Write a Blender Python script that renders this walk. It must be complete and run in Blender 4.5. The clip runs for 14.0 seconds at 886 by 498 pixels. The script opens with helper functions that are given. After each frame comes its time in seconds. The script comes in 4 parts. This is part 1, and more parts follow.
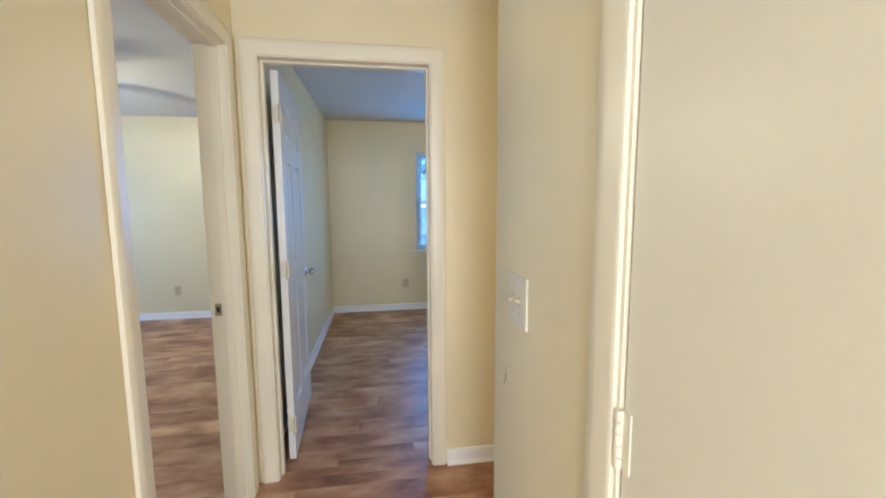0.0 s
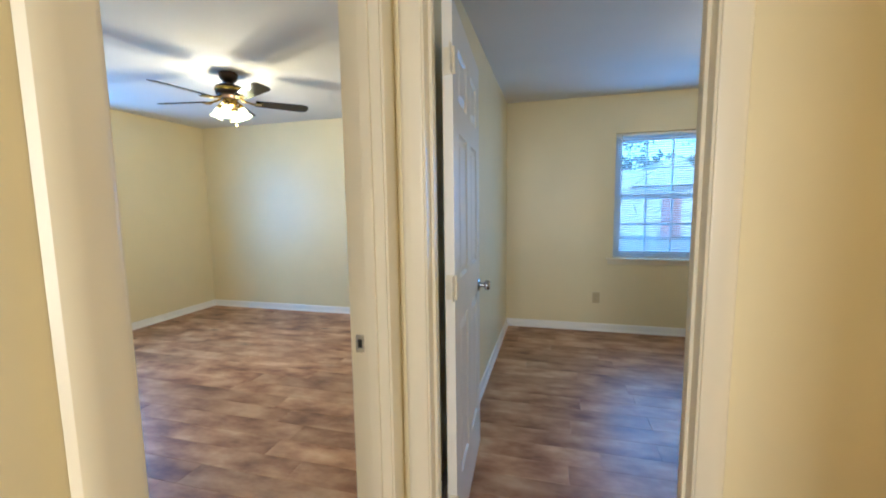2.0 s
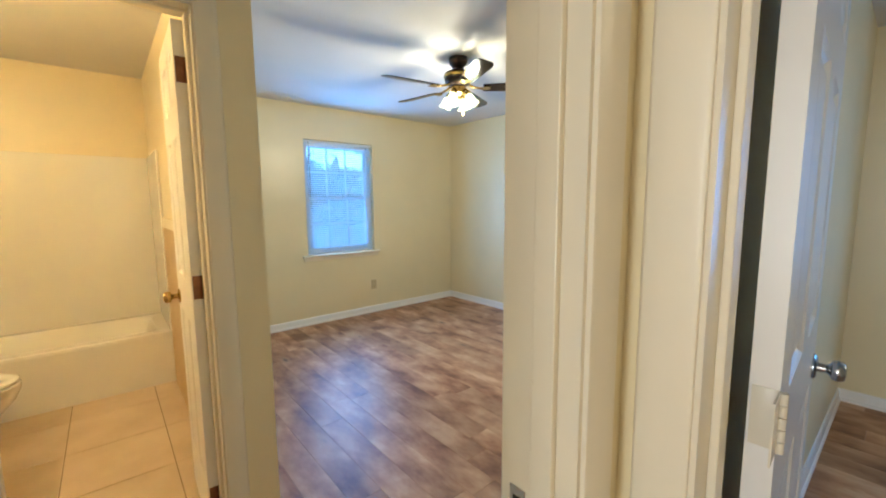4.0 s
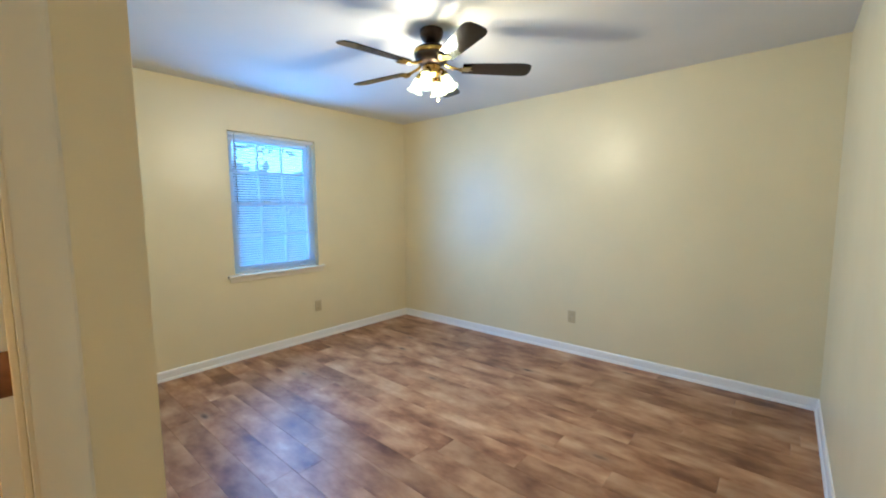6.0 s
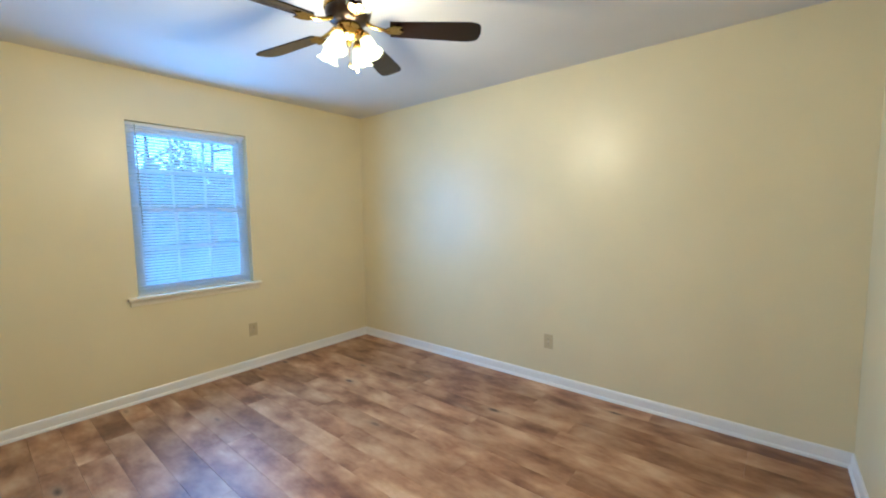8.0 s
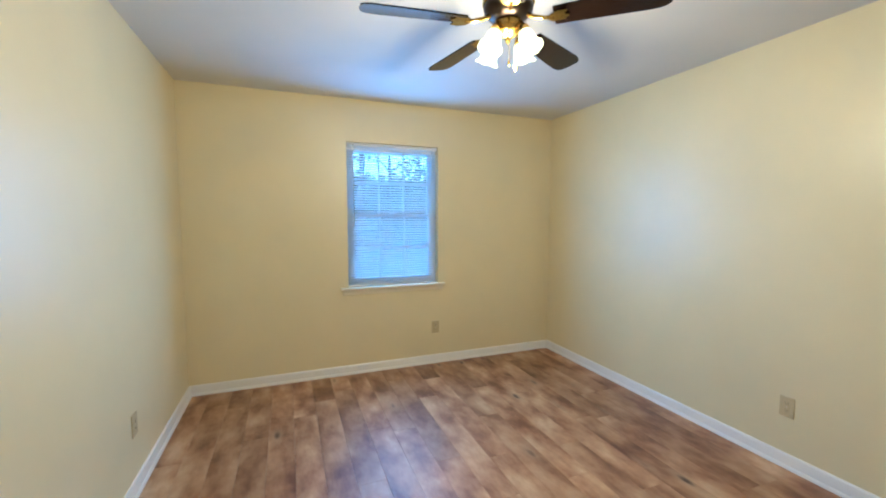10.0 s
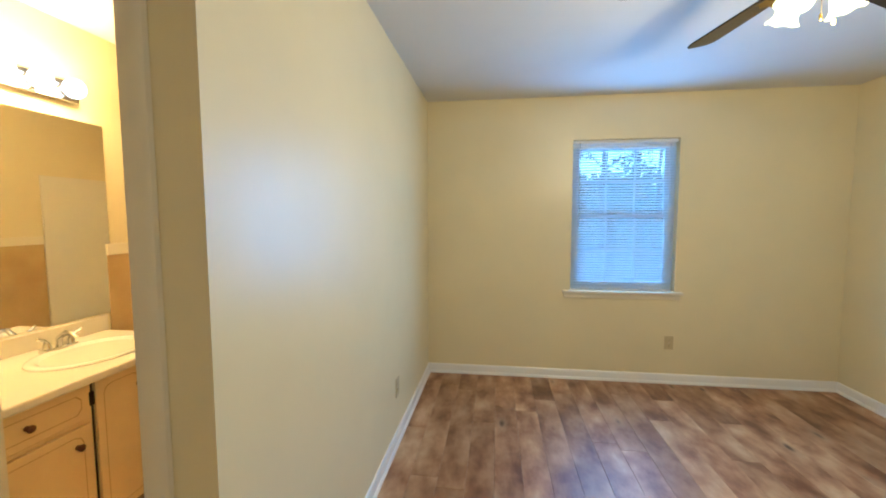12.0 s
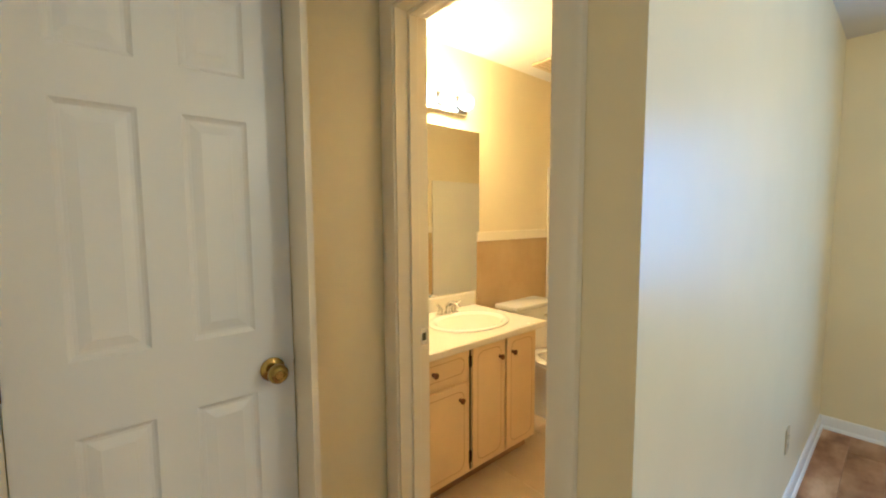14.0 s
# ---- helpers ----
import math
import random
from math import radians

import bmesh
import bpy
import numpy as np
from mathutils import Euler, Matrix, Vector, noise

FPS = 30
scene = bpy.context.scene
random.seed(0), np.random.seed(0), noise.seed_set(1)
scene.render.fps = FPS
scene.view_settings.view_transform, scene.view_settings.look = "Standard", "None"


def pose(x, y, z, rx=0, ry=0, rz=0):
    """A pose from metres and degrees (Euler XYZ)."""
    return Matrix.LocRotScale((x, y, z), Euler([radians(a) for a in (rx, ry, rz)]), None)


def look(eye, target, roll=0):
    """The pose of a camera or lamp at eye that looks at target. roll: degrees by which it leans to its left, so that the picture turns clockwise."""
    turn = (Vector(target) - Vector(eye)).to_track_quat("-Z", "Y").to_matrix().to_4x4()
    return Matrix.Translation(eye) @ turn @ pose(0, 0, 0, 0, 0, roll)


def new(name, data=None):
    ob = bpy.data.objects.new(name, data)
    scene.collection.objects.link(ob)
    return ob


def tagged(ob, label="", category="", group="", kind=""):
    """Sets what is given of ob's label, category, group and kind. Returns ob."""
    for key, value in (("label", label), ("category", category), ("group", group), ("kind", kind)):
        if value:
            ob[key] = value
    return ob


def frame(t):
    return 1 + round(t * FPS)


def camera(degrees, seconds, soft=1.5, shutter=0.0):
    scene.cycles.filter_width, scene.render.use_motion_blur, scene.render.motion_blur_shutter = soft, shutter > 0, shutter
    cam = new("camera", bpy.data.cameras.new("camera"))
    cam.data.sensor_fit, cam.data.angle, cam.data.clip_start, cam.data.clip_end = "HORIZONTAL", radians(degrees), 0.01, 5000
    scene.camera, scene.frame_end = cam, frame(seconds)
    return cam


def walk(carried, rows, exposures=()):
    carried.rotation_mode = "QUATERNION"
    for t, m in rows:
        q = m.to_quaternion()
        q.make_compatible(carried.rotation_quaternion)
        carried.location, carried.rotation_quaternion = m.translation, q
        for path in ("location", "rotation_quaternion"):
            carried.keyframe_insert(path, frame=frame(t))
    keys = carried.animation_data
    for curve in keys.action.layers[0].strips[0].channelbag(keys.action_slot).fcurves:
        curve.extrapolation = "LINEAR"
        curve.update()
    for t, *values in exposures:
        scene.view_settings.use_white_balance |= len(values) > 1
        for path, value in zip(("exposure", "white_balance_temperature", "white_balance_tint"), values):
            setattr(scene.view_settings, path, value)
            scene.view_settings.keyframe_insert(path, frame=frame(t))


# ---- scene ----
cam = camera(96.0, 14.0, 2.0)
PATH = [
    (0, (-0.111, 0.481, 1.387), (0.196, 2.445, 1.163), -0.3),
    (0.5, (-0.203, 0.558, 1.372), (-0.028, 2.538, 1.149), -0.8),
    (1, (-0.235, 0.742, 1.36), (-0.216, 2.729, 1.135), -0.6),
    (1.5, (-0.224, 1.003, 1.356), (-0.434, 2.98, 1.137), -0.6),
    (2, (-0.262, 1.257, 1.348), (-0.786, 3.175, 1.132), -0.8),
    (2.5, (-0.316, 1.466, 1.357), (-1.225, 3.236, 1.147), -1.1),
    (3, (-0.34, 1.656, 1.368), (-1.647, 3.155, 1.151), -1.0),
    (5.5, (-0.937, 2.117, 1.356), (-2.506, 3.334, 1.12), -0.3),
    (6, (-1.092, 2.162, 1.361), (-2.394, 3.667, 1.163), -0.4),
    (6.5, (-1.19, 2.25, 1.354), (-2.299, 3.904, 1.171), -0.9),
    (7, (-1.251, 2.447, 1.353), (-2.342, 4.114, 1.171), -0.9),
    (9.3, (-1.251, 3.123, 1.392), (-2.955, 4.159, 1.235), -0.2),
    (9.5, (-1.254, 3.142, 1.394), (-3.012, 4.084, 1.24), -0.1),
    (10, (-1.262, 3.134, 1.409), (-3.12, 3.856, 1.25), 0.1),
    (10.5, (-1.267, 3.129, 1.413), (-3.2, 3.616, 1.247), 0.1),
    (11, (-1.274, 3.091, 1.411), (-3.25, 3.347, 1.242), 0.0),
    (11.5, (-1.278, 3.04, 1.408), (-3.272, 3.054, 1.246), -0.2),
    (12, (-1.286, 2.987, 1.41), (-3.262, 2.721, 1.254), -0.1),
    (12.5, (-1.304, 2.902, 1.371), (-3.22, 2.345, 1.238), 0.1),
    (13, (-1.31, 2.852, 1.359), (-3.088, 1.947, 1.223), -0.0),
    (13.5, (-1.331, 2.795, 1.371), (-2.9, 1.565, 1.212), 0.0),
    (14, (-1.346, 2.676, 1.369), (-2.646, 1.165, 1.208), -0.3),
]
walk(cam, [(t, look(eye, target, roll)) for t, eye, target, roll in PATH], [(0.0, 2.98, 3850, 7), (1.0, 3.08, 3920, 7), (2.0, 2.95, 4100, 5), (2.5, 2.95, 4200, 5), (3.0, 2.9, 4180, 5), (5.5, 2.88, 4000, 6),
      (7.0, 2.92, 4080, 6), (11.0, 2.84, 4250, 6), (12.0, 2.8, 4320, 6), (13.0, 2.84, 4320, 5), (14.0, 3.0, 4000, 5)])

# ---- world, sun, lamps, exposure ----
world = bpy.data.worlds.new("sky")
scene.world = world
world.use_nodes = True
wn = world.node_tree.nodes
sky = wn.new("ShaderNodeTexSky")
sky.sky_type, sky.sun_disc = "NISHITA", False
sky.sun_elevation, sky.sun_rotation = radians(38), radians(150)
wn["Background"].inputs["Strength"].default_value = 0.085
world.node_tree.links.new(sky.outputs["Color"], wn["Background"].inputs["Color"])


def lamp(name, kind, where, watts, colour, size=0.05, aim=None, size_y=None):
    data = bpy.data.lights.new(name, kind)
    data.energy, data.color = watts, colour
    if kind == "AREA":
        data.shape, data.size, data.size_y = "RECTANGLE", size, size_y or size
    elif kind == "SUN":
        data.angle = size
    else:
        data.shadow_soft_size = size
    ob = new(name, data)
    ob.matrix_world = look(where, aim) if aim else Matrix.Translation(where)
    return ob


WARM, SKYBLUE = (1.0, 0.648, 0.272), (0.36, 0.68, 1.0)
FAN = Vector((-2.765, 4.005, 0.0))
lamp("sun", "SUN", (8, -14, 18), 0.6, (1.0, 0.93, 0.82), radians(12), (0, 0, 0))
for k in range(4):
    a = radians(22 + 90 * k)
    lamp("fan_bulb_light", "POINT", (FAN.x + 0.066 * math.cos(a), FAN.y + 0.066 * math.sin(a), 2.030), 2.05, WARM, 0.022)
for k in range(4):
    lamp("vanity_bulb_light", "POINT", (-3.07 + 0.15 * k, 0.928, 2.055), 2.7, (1.0, 0.50, 0.095), 0.03)
lamp("bedroom_ceiling_light", "POINT", (1.15, 4.1, 2.28), 3.1, (1.0, 0.62, 0.25), 0.10)
# Added fill lamp hanging free in the hall; no known source stands there.
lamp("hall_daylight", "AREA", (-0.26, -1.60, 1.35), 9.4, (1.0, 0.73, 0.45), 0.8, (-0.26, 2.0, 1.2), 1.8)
for where, aim in (((-4.0, 4.043, 1.43), (1, 0, 0)), ((0.784, 5.0, 1.42), (0, -1, 0))):
    for depth, watts in ((0.157, 1.8), (0.010, 2.6 if aim[0] else 1.2)):
        eye = Vector(where)
        if aim[0]:
            eye.x = -4.82 - depth
        else:
            eye.y = 5.676 + depth
        lamp("window_light", "AREA", eye, watts, SKYBLUE, 0.80, eye + Vector(aim), 1.20).data.spread = radians(180 if depth > 0.05 else 165)
# Unseen lamp added to brighten the hall's end wall and the vestibule.
lamp("side_hall_daylight", "AREA", (1.94, 2.02, 1.35), 1.5, (1.0, 0.58, 0.18), 0.7, (0.0, 2.02, 1.3), 1.8)


# ---- materials ----
class Nodes:
    def __init__(self, name):
        self.mat = bpy.data.materials.new(name)
        self.mat.use_nodes = True
        self.tree = self.mat.node_tree
        self.bsdf = self.tree.nodes["Principled BSDF"]

    def add(self, kind, **values):
        node = self.tree.nodes.new(kind)
        for key, value in values.items():
            node.inputs[key.replace("_", " ")].default_value = value
        return node

    def link(self, a, b):
        self.tree.links.new(a, b)

    def coords(self, scale=(1, 1, 1), shift=None):
        tc = self.add("ShaderNodeTexCoord")
        mp = self.add("ShaderNodeMapping", Scale=scale)
        self.link(tc.outputs["Object"], mp.inputs["Vector"])
        if shift:
            self.link(shift, mp.inputs["Location"])
        return mp.outputs["Vector"]

    def noise(self, vector, scale, detail=4.0, rough=0.55):
        n = self.add("ShaderNodeTexNoise", Scale=scale, Detail=detail, Roughness=rough)
        self.link(vector, n.inputs["Vector"])
        return n.outputs["Fac"]

    def ramp(self, fac, *stops):
        r = self.add("ShaderNodeValToRGB")
        el = r.color_ramp.elements
        while len(el) < len(stops):
            el.new(0.5)
        for e, (p, c) in zip(el, stops):
            e.position, e.color = p, (*c, 1)
        self.link(fac, r.inputs["Fac"])
        return r.outputs["Color"]

    def mix(self, fac, a, b, mode="MIX"):
        m = self.tree.nodes.new("ShaderNodeMix")
        m.data_type, m.blend_type = "RGBA", mode
        for sock, value in ((m.inputs[0], fac), (m.inputs[6], a), (m.inputs[7], b)):
            if isinstance(value, (int, float)):
                sock.default_value = value
            elif isinstance(value, tuple):
                sock.default_value = (*value, 1)
            else:
                self.link(value, sock)
        return m.outputs[2]

    def bump(self, height, strength=0.2, distance=0.002):
        b = self.add("ShaderNodeBump", Strength=strength, Distance=distance)
        self.link(height, b.inputs["Height"])
        self.link(b.outputs["Normal"], self.bsdf.inputs["Normal"])

    def colour(self, c):
        if isinstance(c, tuple):
            self.bsdf.inputs["Base Color"].default_value = (*c, 1)
        else:
            self.link(c, self.bsdf.inputs["Base Color"])


def paint(name, base, rough=0.4, vary=0.05, grain=90.0, bump=0.12, coat=0.0, spec=0.5):
    n = Nodes(name)
    v = n.coords()
    dark = tuple(c * (1 - vary * 1.6) for c in base)
    light = tuple(min(1, c * (1 + vary)) for c in base)
    n.colour(n.ramp(n.noise(v, 1.7, 5), (0.3, dark), (0.7, light)))
    r = n.add("ShaderNodeMapRange", To_Min=rough * 0.85, To_Max=rough * 1.2)
    n.link(n.noise(v, 6.0, 3), r.inputs["Value"])
    n.link(r.outputs["Result"], n.bsdf.inputs["Roughness"])
    n.bump(n.noise(v, grain, 3), bump, 0.002)
    n.bsdf.inputs["Coat Weight"].default_value = coat
    n.bsdf.inputs["Specular IOR Level"].default_value = spec
    return n.mat


def metal(name, base, rough):
    n = Nodes(name)
    v = n.coords()
    n.colour(n.ramp(n.noise(v, 40, 3), (0.35, tuple(c * 0.75 for c in base)), (0.65, base)))
    n.bsdf.inputs["Metallic"].default_value = 1.0
    n.bsdf.inputs["Roughness"].default_value = rough
    return n.mat


def plank_material():
    n = Nodes("vinyl plank")
    info = n.add("ShaderNodeObjectInfo")
    shift = n.add("ShaderNodeCombineXYZ")
    big = n.add("ShaderNodeMath")
    big.operation = "MULTIPLY"
    big.inputs[1].default_value = 57.0
    n.link(info.outputs["Random"], big.inputs[0])
    n.link(big.outputs[0], shift.inputs["X"])
    n.link(big.outputs[0], shift.inputs["Z"])
    v = n.coords((1.3, 8.5, 1.0), shift.outputs[0])
    soft = n.coords((1.25, 2.3, 1.0), shift.outputs[0])
    blot = n.noise(soft, 2.6, 4, 0.55)
    base = n.ramp(blot, (0.30, (0.165, 0.066, 0.027)), (0.42, (0.325, 0.162, 0.073)), (0.55, (0.50, 0.298, 0.148)), (0.68, (0.66, 0.445, 0.25)))
    grain = n.noise(v, 2.4, 6, 0.6)
    streak = n.ramp(grain, (0.25, (0.45, 0.36, 0.31)), (0.37, (0.85, 0.81, 0.78)), (0.50, (1.0, 1.0, 1.0)))
    c = n.mix(0.40, base, streak, "MULTIPLY")
    fine = n.noise(n.coords((3.0, 60.0, 1.0), shift.outputs[0]), 6.0, 5, 0.6)
    c = n.mix(0.30, c, n.ramp(fine, (0.3, (0.72, 0.69, 0.66)), (0.7, (1.0, 1.0, 1.0))), "MULTIPLY")
    knots = n.add("ShaderNodeTexVoronoi", Scale=1.25)
    n.link(n.coords((1.0, 2.6, 1.0), shift.outputs[0]), knots.inputs["Vector"])
    c = n.mix(n.ramp(knots.outputs["Distance"], (0.03, (0.55, 0.55, 0.55)), (0.16, (0, 0, 0))), c, (0.50, 0.36, 0.21))
    c = n.mix(n.ramp(knots.outputs["Distance"], (0.022, (1, 1, 1)), (0.075, (0, 0, 0))), c, (0.085, 0.042, 0.028))
    tone = n.ramp(info.outputs["Random"], (0.0, (0.72, 0.68, 0.64)), (1.0, (1.08, 1.08, 1.07)))
    n.colour(n.mix(1.0, c, tone, "MULTIPLY"))
    r = n.add("ShaderNodeMapRange", To_Min=0.34, To_Max=0.50)
    n.link(fine, r.inputs["Value"])
    n.link(r.outputs["Result"], n.bsdf.inputs["Roughness"])
    n.bump(fine, 0.14, 0.001)
    return n.mat


def tile_material(name, a, b, rough):
    n = Nodes(name)
    info = n.add("ShaderNodeObjectInfo")
    v = n.coords()
    c = n.ramp(n.noise(v, 3.5, 6), (0.3, a), (0.7, b))
    n.colour(n.mix(0.6, c, n.ramp(info.outputs["Random"], (0, (0.88, 0.88, 0.88)), (1, (1, 1, 1))), "MULTIPLY"))
    n.bsdf.inputs["Roughness"].default_value = rough
    n.bump(n.noise(v, 30, 4), 0.1, 0.002)
    return n.mat


def blade_material():
    n = Nodes("dark walnut blade")
    v = n.coords((2.0, 30.0, 2.0))
    n.colour(n.ramp(n.noise(v, 4, 6), (0.3, (0.005, 0.003, 0.003)), (0.7, (0.016, 0.009, 0.006))))
    n.bsdf.inputs["Roughness"].default_value = 0.13
    n.bsdf.inputs["Specular IOR Level"].default_value = 0.25
    return n.mat


def glowing(name, colour, strength, clear=0.0):
    n = Nodes(name)
    out = n.tree.nodes["Material Output"]
    em = n.add("ShaderNodeEmission", Color=(*colour, 1), Strength=strength)
    if clear:
        tr = n.add("ShaderNodeBsdfTransparent")
        mx = n.add("ShaderNodeMixShader", Fac=clear)
        n.link(em.outputs[0], mx.inputs[1])
        n.link(tr.outputs[0], mx.inputs[2])
        n.link(mx.outputs[0], out.inputs["Surface"])
    else:
        n.link(em.outputs[0], out.inputs["Surface"])
    return n.mat


def pane_material():
    n = Nodes("window glass")
    out = n.tree.nodes["Material Output"]
    tr = n.add("ShaderNodeBsdfTransparent", Color=(0.93, 0.97, 0.97, 1))
    gl = n.add("ShaderNodeBsdfGlossy", Roughness=0.02)
    fr = n.add("ShaderNodeFresnel", IOR=1.45)
    mx = n.add("ShaderNodeMixShader")
    n.link(fr.outputs[0], mx.inputs[0])
    n.link(tr.outputs[0], mx.inputs[1])
    n.link(gl.outputs[0], mx.inputs[2])
    n.link(mx.outputs[0], out.inputs["Surface"])
    return n.mat


def slat_material():
    n = Nodes("white vinyl slat")
    out = n.tree.nodes["Material Output"]
    n.colour((0.84, 0.86, 0.88))
    n.bsdf.inputs["Roughness"].default_value = 0.4
    tl = n.add("ShaderNodeBsdfTranslucent", Color=(0.80, 0.84, 0.88, 1))
    mx = n.add("ShaderNodeMixShader", Fac=0.5)
    n.link(n.bsdf.outputs[0], mx.inputs[1])
    n.link(tl.outputs[0], mx.inputs[2])
    n.link(mx.outputs[0], out.inputs["Surface"])
    return n.mat


def leaf_material(name, a, b):
    n = Nodes(name)
    n.colour(n.ramp(n.noise(n.coords(), 0.9, 4), (0.35, a), (0.65, b)))
    n.bsdf.inputs["Roughness"].default_value = 0.6
    return n.mat


WALL = paint("cream wall paint", (0.77, 0.685, 0.42), 0.37, 0.025, 120, 0.03, 0.0, 0.75)
CEIL = paint("white ceiling paint", (0.71, 0.70, 0.685), 0.8, 0.02, 160, 0.35)
BOARD = paint("white semi-gloss baseboard paint", (0.86, 0.85, 0.83), 0.30, 0.02, 60, 0.03)
TRIM = paint("white gloss trim paint", (0.80, 0.74, 0.57), 0.33, 0.02, 60, 0.04)
DOOR = paint("white door paint", (0.80, 0.79, 0.76), 0.30, 0.01, 70, 0.015)
FLUSH = paint("cream flush door paint", (0.78, 0.74, 0.63), 0.33, 0.03, 40, 0.08)
ALMOND = paint("almond plastic", (0.56, 0.47, 0.26), 0.35, 0.02, 20, 0.02)
IVORY = paint("ivory plastic", (0.76, 0.71, 0.56), 0.30, 0.02, 20, 0.02)
SCUFF = paint("grey scuff", (0.28, 0.25, 0.20), 0.7, 0.1)
# Black as the shade inside socket slots, latch holes and the cabinet gap.
BLACK = paint("black recess shade", (0.02, 0.018, 0.015), 0.6, 0.1)
PLANK = plank_material()
UNDER = paint("dark underlay", (0.05, 0.03, 0.02), 0.9, 0.1)
BRASS = metal("polished brass", (0.46, 0.32, 0.06), 0.20)
OLDBRASS = metal("tarnished brown hinge metal", (0.22, 0.11, 0.05), 0.42)
CHROME = metal("chrome", (0.75, 0.75, 0.75), 0.12)
NICKEL = metal("satin nickel", (0.50, 0.50, 0.50), 0.25)
DARKMETAL = metal("dark bronze", (0.06, 0.045, 0.035), 0.35)
BLADE = blade_material()
SHADE = glowing("lit frosted glass", (1.0, 0.72, 0.22), 0.9, 0.22)
BULB = glowing("lit bulb", (1.0, 0.90, 0.60), 1.8, 0.3)
GLOBE = glowing("lit globe bulb", (1.0, 0.84, 0.52), 2.6, 0.5)
TILE = tile_material("beige floor tile", (0.60, 0.48, 0.30), (0.72, 0.60, 0.40), 0.35)
GROUT = paint("brown grout", (0.20, 0.14, 0.09), 0.9, 0.1)
WAINSCOT = tile_material("tan wainscot board", (0.48, 0.34, 0.125), (0.60, 0.45, 0.19), 0.4)
FIBRE = paint("white fibreglass", (0.80, 0.78, 0.72), 0.15, 0.02, 10, 0.02)
CERAMIC = paint("white ceramic", (0.82, 0.80, 0.76), 0.08, 0.01, 8, 0.01)
COUNTER = paint("cream laminate counter", (0.80, 0.76, 0.66), 0.25, 0.03, 60, 0.02)
CABINET = paint("pale maple cabinet", (0.82, 0.64, 0.31), 0.38, 0.08, 30, 0.05)
GROOVE = paint("brown routed groove", (0.34, 0.20, 0.09), 0.6, 0.1)
ROUTED = paint("tan routed groove", (0.56, 0.38, 0.17), 0.6, 0.1)
PANE = pane_material()
SLAT = slat_material()
VINYL = paint("white vinyl frame", (0.80, 0.82, 0.84), 0.35, 0.02, 20, 0.02)
MIRROR = Nodes("mirror")
MIRROR.colour((0.88, 0.89, 0.86))
MIRROR.bsdf.inputs["Metallic"].default_value, MIRROR.bsdf.inputs["Roughness"].default_value = 1.0, 0.01
MIRROR = MIRROR.mat
GRASS = leaf_material("lawn", (0.032, 0.05, 0.02), (0.06, 0.078, 0.032))
LEAVES = leaf_material("foliage", (0.11, 0.14, 0.08), (0.17, 0.21, 0.12))
BARK = leaf_material("bark", (0.07, 0.055, 0.045), (0.15, 0.12, 0.10))
ASPHALT = leaf_material("pale concrete drive", (0.30, 0.29, 0.27), (0.42, 0.41, 0.38))
GRAVEL = leaf_material("worn grey yard", (0.035, 0.037, 0.033), (0.06, 0.06, 0.055))
SIDING = paint("pale house siding", (0.66, 0.62, 0.58), 0.7, 0.05)
ROOFING = paint("light grey roofing", (0.60, 0.60, 0.60), 0.7, 0.1)
BRICK = paint("red brick", (0.36, 0.14, 0.10), 0.8, 0.15)


# ---- mesh helpers ----
def box(bm, x0, x1, y0, y1, z0, z1, bevel=0.0):
    v = [bm.verts.new((x, y, z)) for x in (x0, x1) for y in (y0, y1) for z in (z0, z1)]
    quads = ((0, 1, 3, 2), (4, 6, 7, 5), (0, 4, 5, 1), (2, 3, 7, 6), (0, 2, 6, 4), (1, 5, 7, 3))
    faces = [bm.faces.new([v[i] for i in q]) for q in quads]
    if bevel:
        edges = {e for f in faces for e in f.edges}
        bmesh.ops.bevel(bm, geom=list(edges), offset=bevel, segments=2, affect="EDGES", profile=0.5)
    return v


def lathe(bm, profile, axis="z", at=(0, 0, 0), n=20):
    """profile: (radius, height) pairs, turned round the axis."""
    rings = []
    for r, h in profile:
        ring = []
        for i in range(n):
            a = 2 * math.pi * i / n
            c, s = r * math.cos(a), r * math.sin(a)
            p = {"z": (c, s, h), "y": (c, h, -s), "x": (h, c, s)}[axis]
            ring.append(bm.verts.new((p[0] + at[0], p[1] + at[1], p[2] + at[2])))
        rings.append(ring)
    for a, b in zip(rings, rings[1:]):
        for i in range(n):
            bm.faces.new((a[i], a[(i + 1) % n], b[(i + 1) % n], b[i]))
    for ring, flip in ((rings[0], True), (rings[-1], False)):
        if (profile[0] if flip else profile[-1])[0] > 1e-4:
            bm.faces.new(ring[::-1] if flip else ring)


def tube(bm, points, radius, n=8):
    """A round bar along points; radius: one number or one for each point."""
    rings = []
    for i, p in enumerate(points):
        p = Vector(p)
        a, b = Vector(points[max(i - 1, 0)]), Vector(points[min(i + 1, len(points) - 1)])
        q = (b - a).to_track_quat("Z", "Y")
        r = radius[i] if isinstance(radius, (list, tuple)) else radius
        rings.append([bm.verts.new(p + q @ Vector((r * math.cos(2 * math.pi * k / n), r * math.sin(2 * math.pi * k / n), 0))) for k in range(n)])
    for a, b in zip(rings, rings[1:]):
        for k in range(n):
            bm.faces.new((a[k], a[(k + 1) % n], b[(k + 1) % n], b[k]))
    bm.faces.new(rings[0][::-1])
    bm.faces.new(rings[-1])


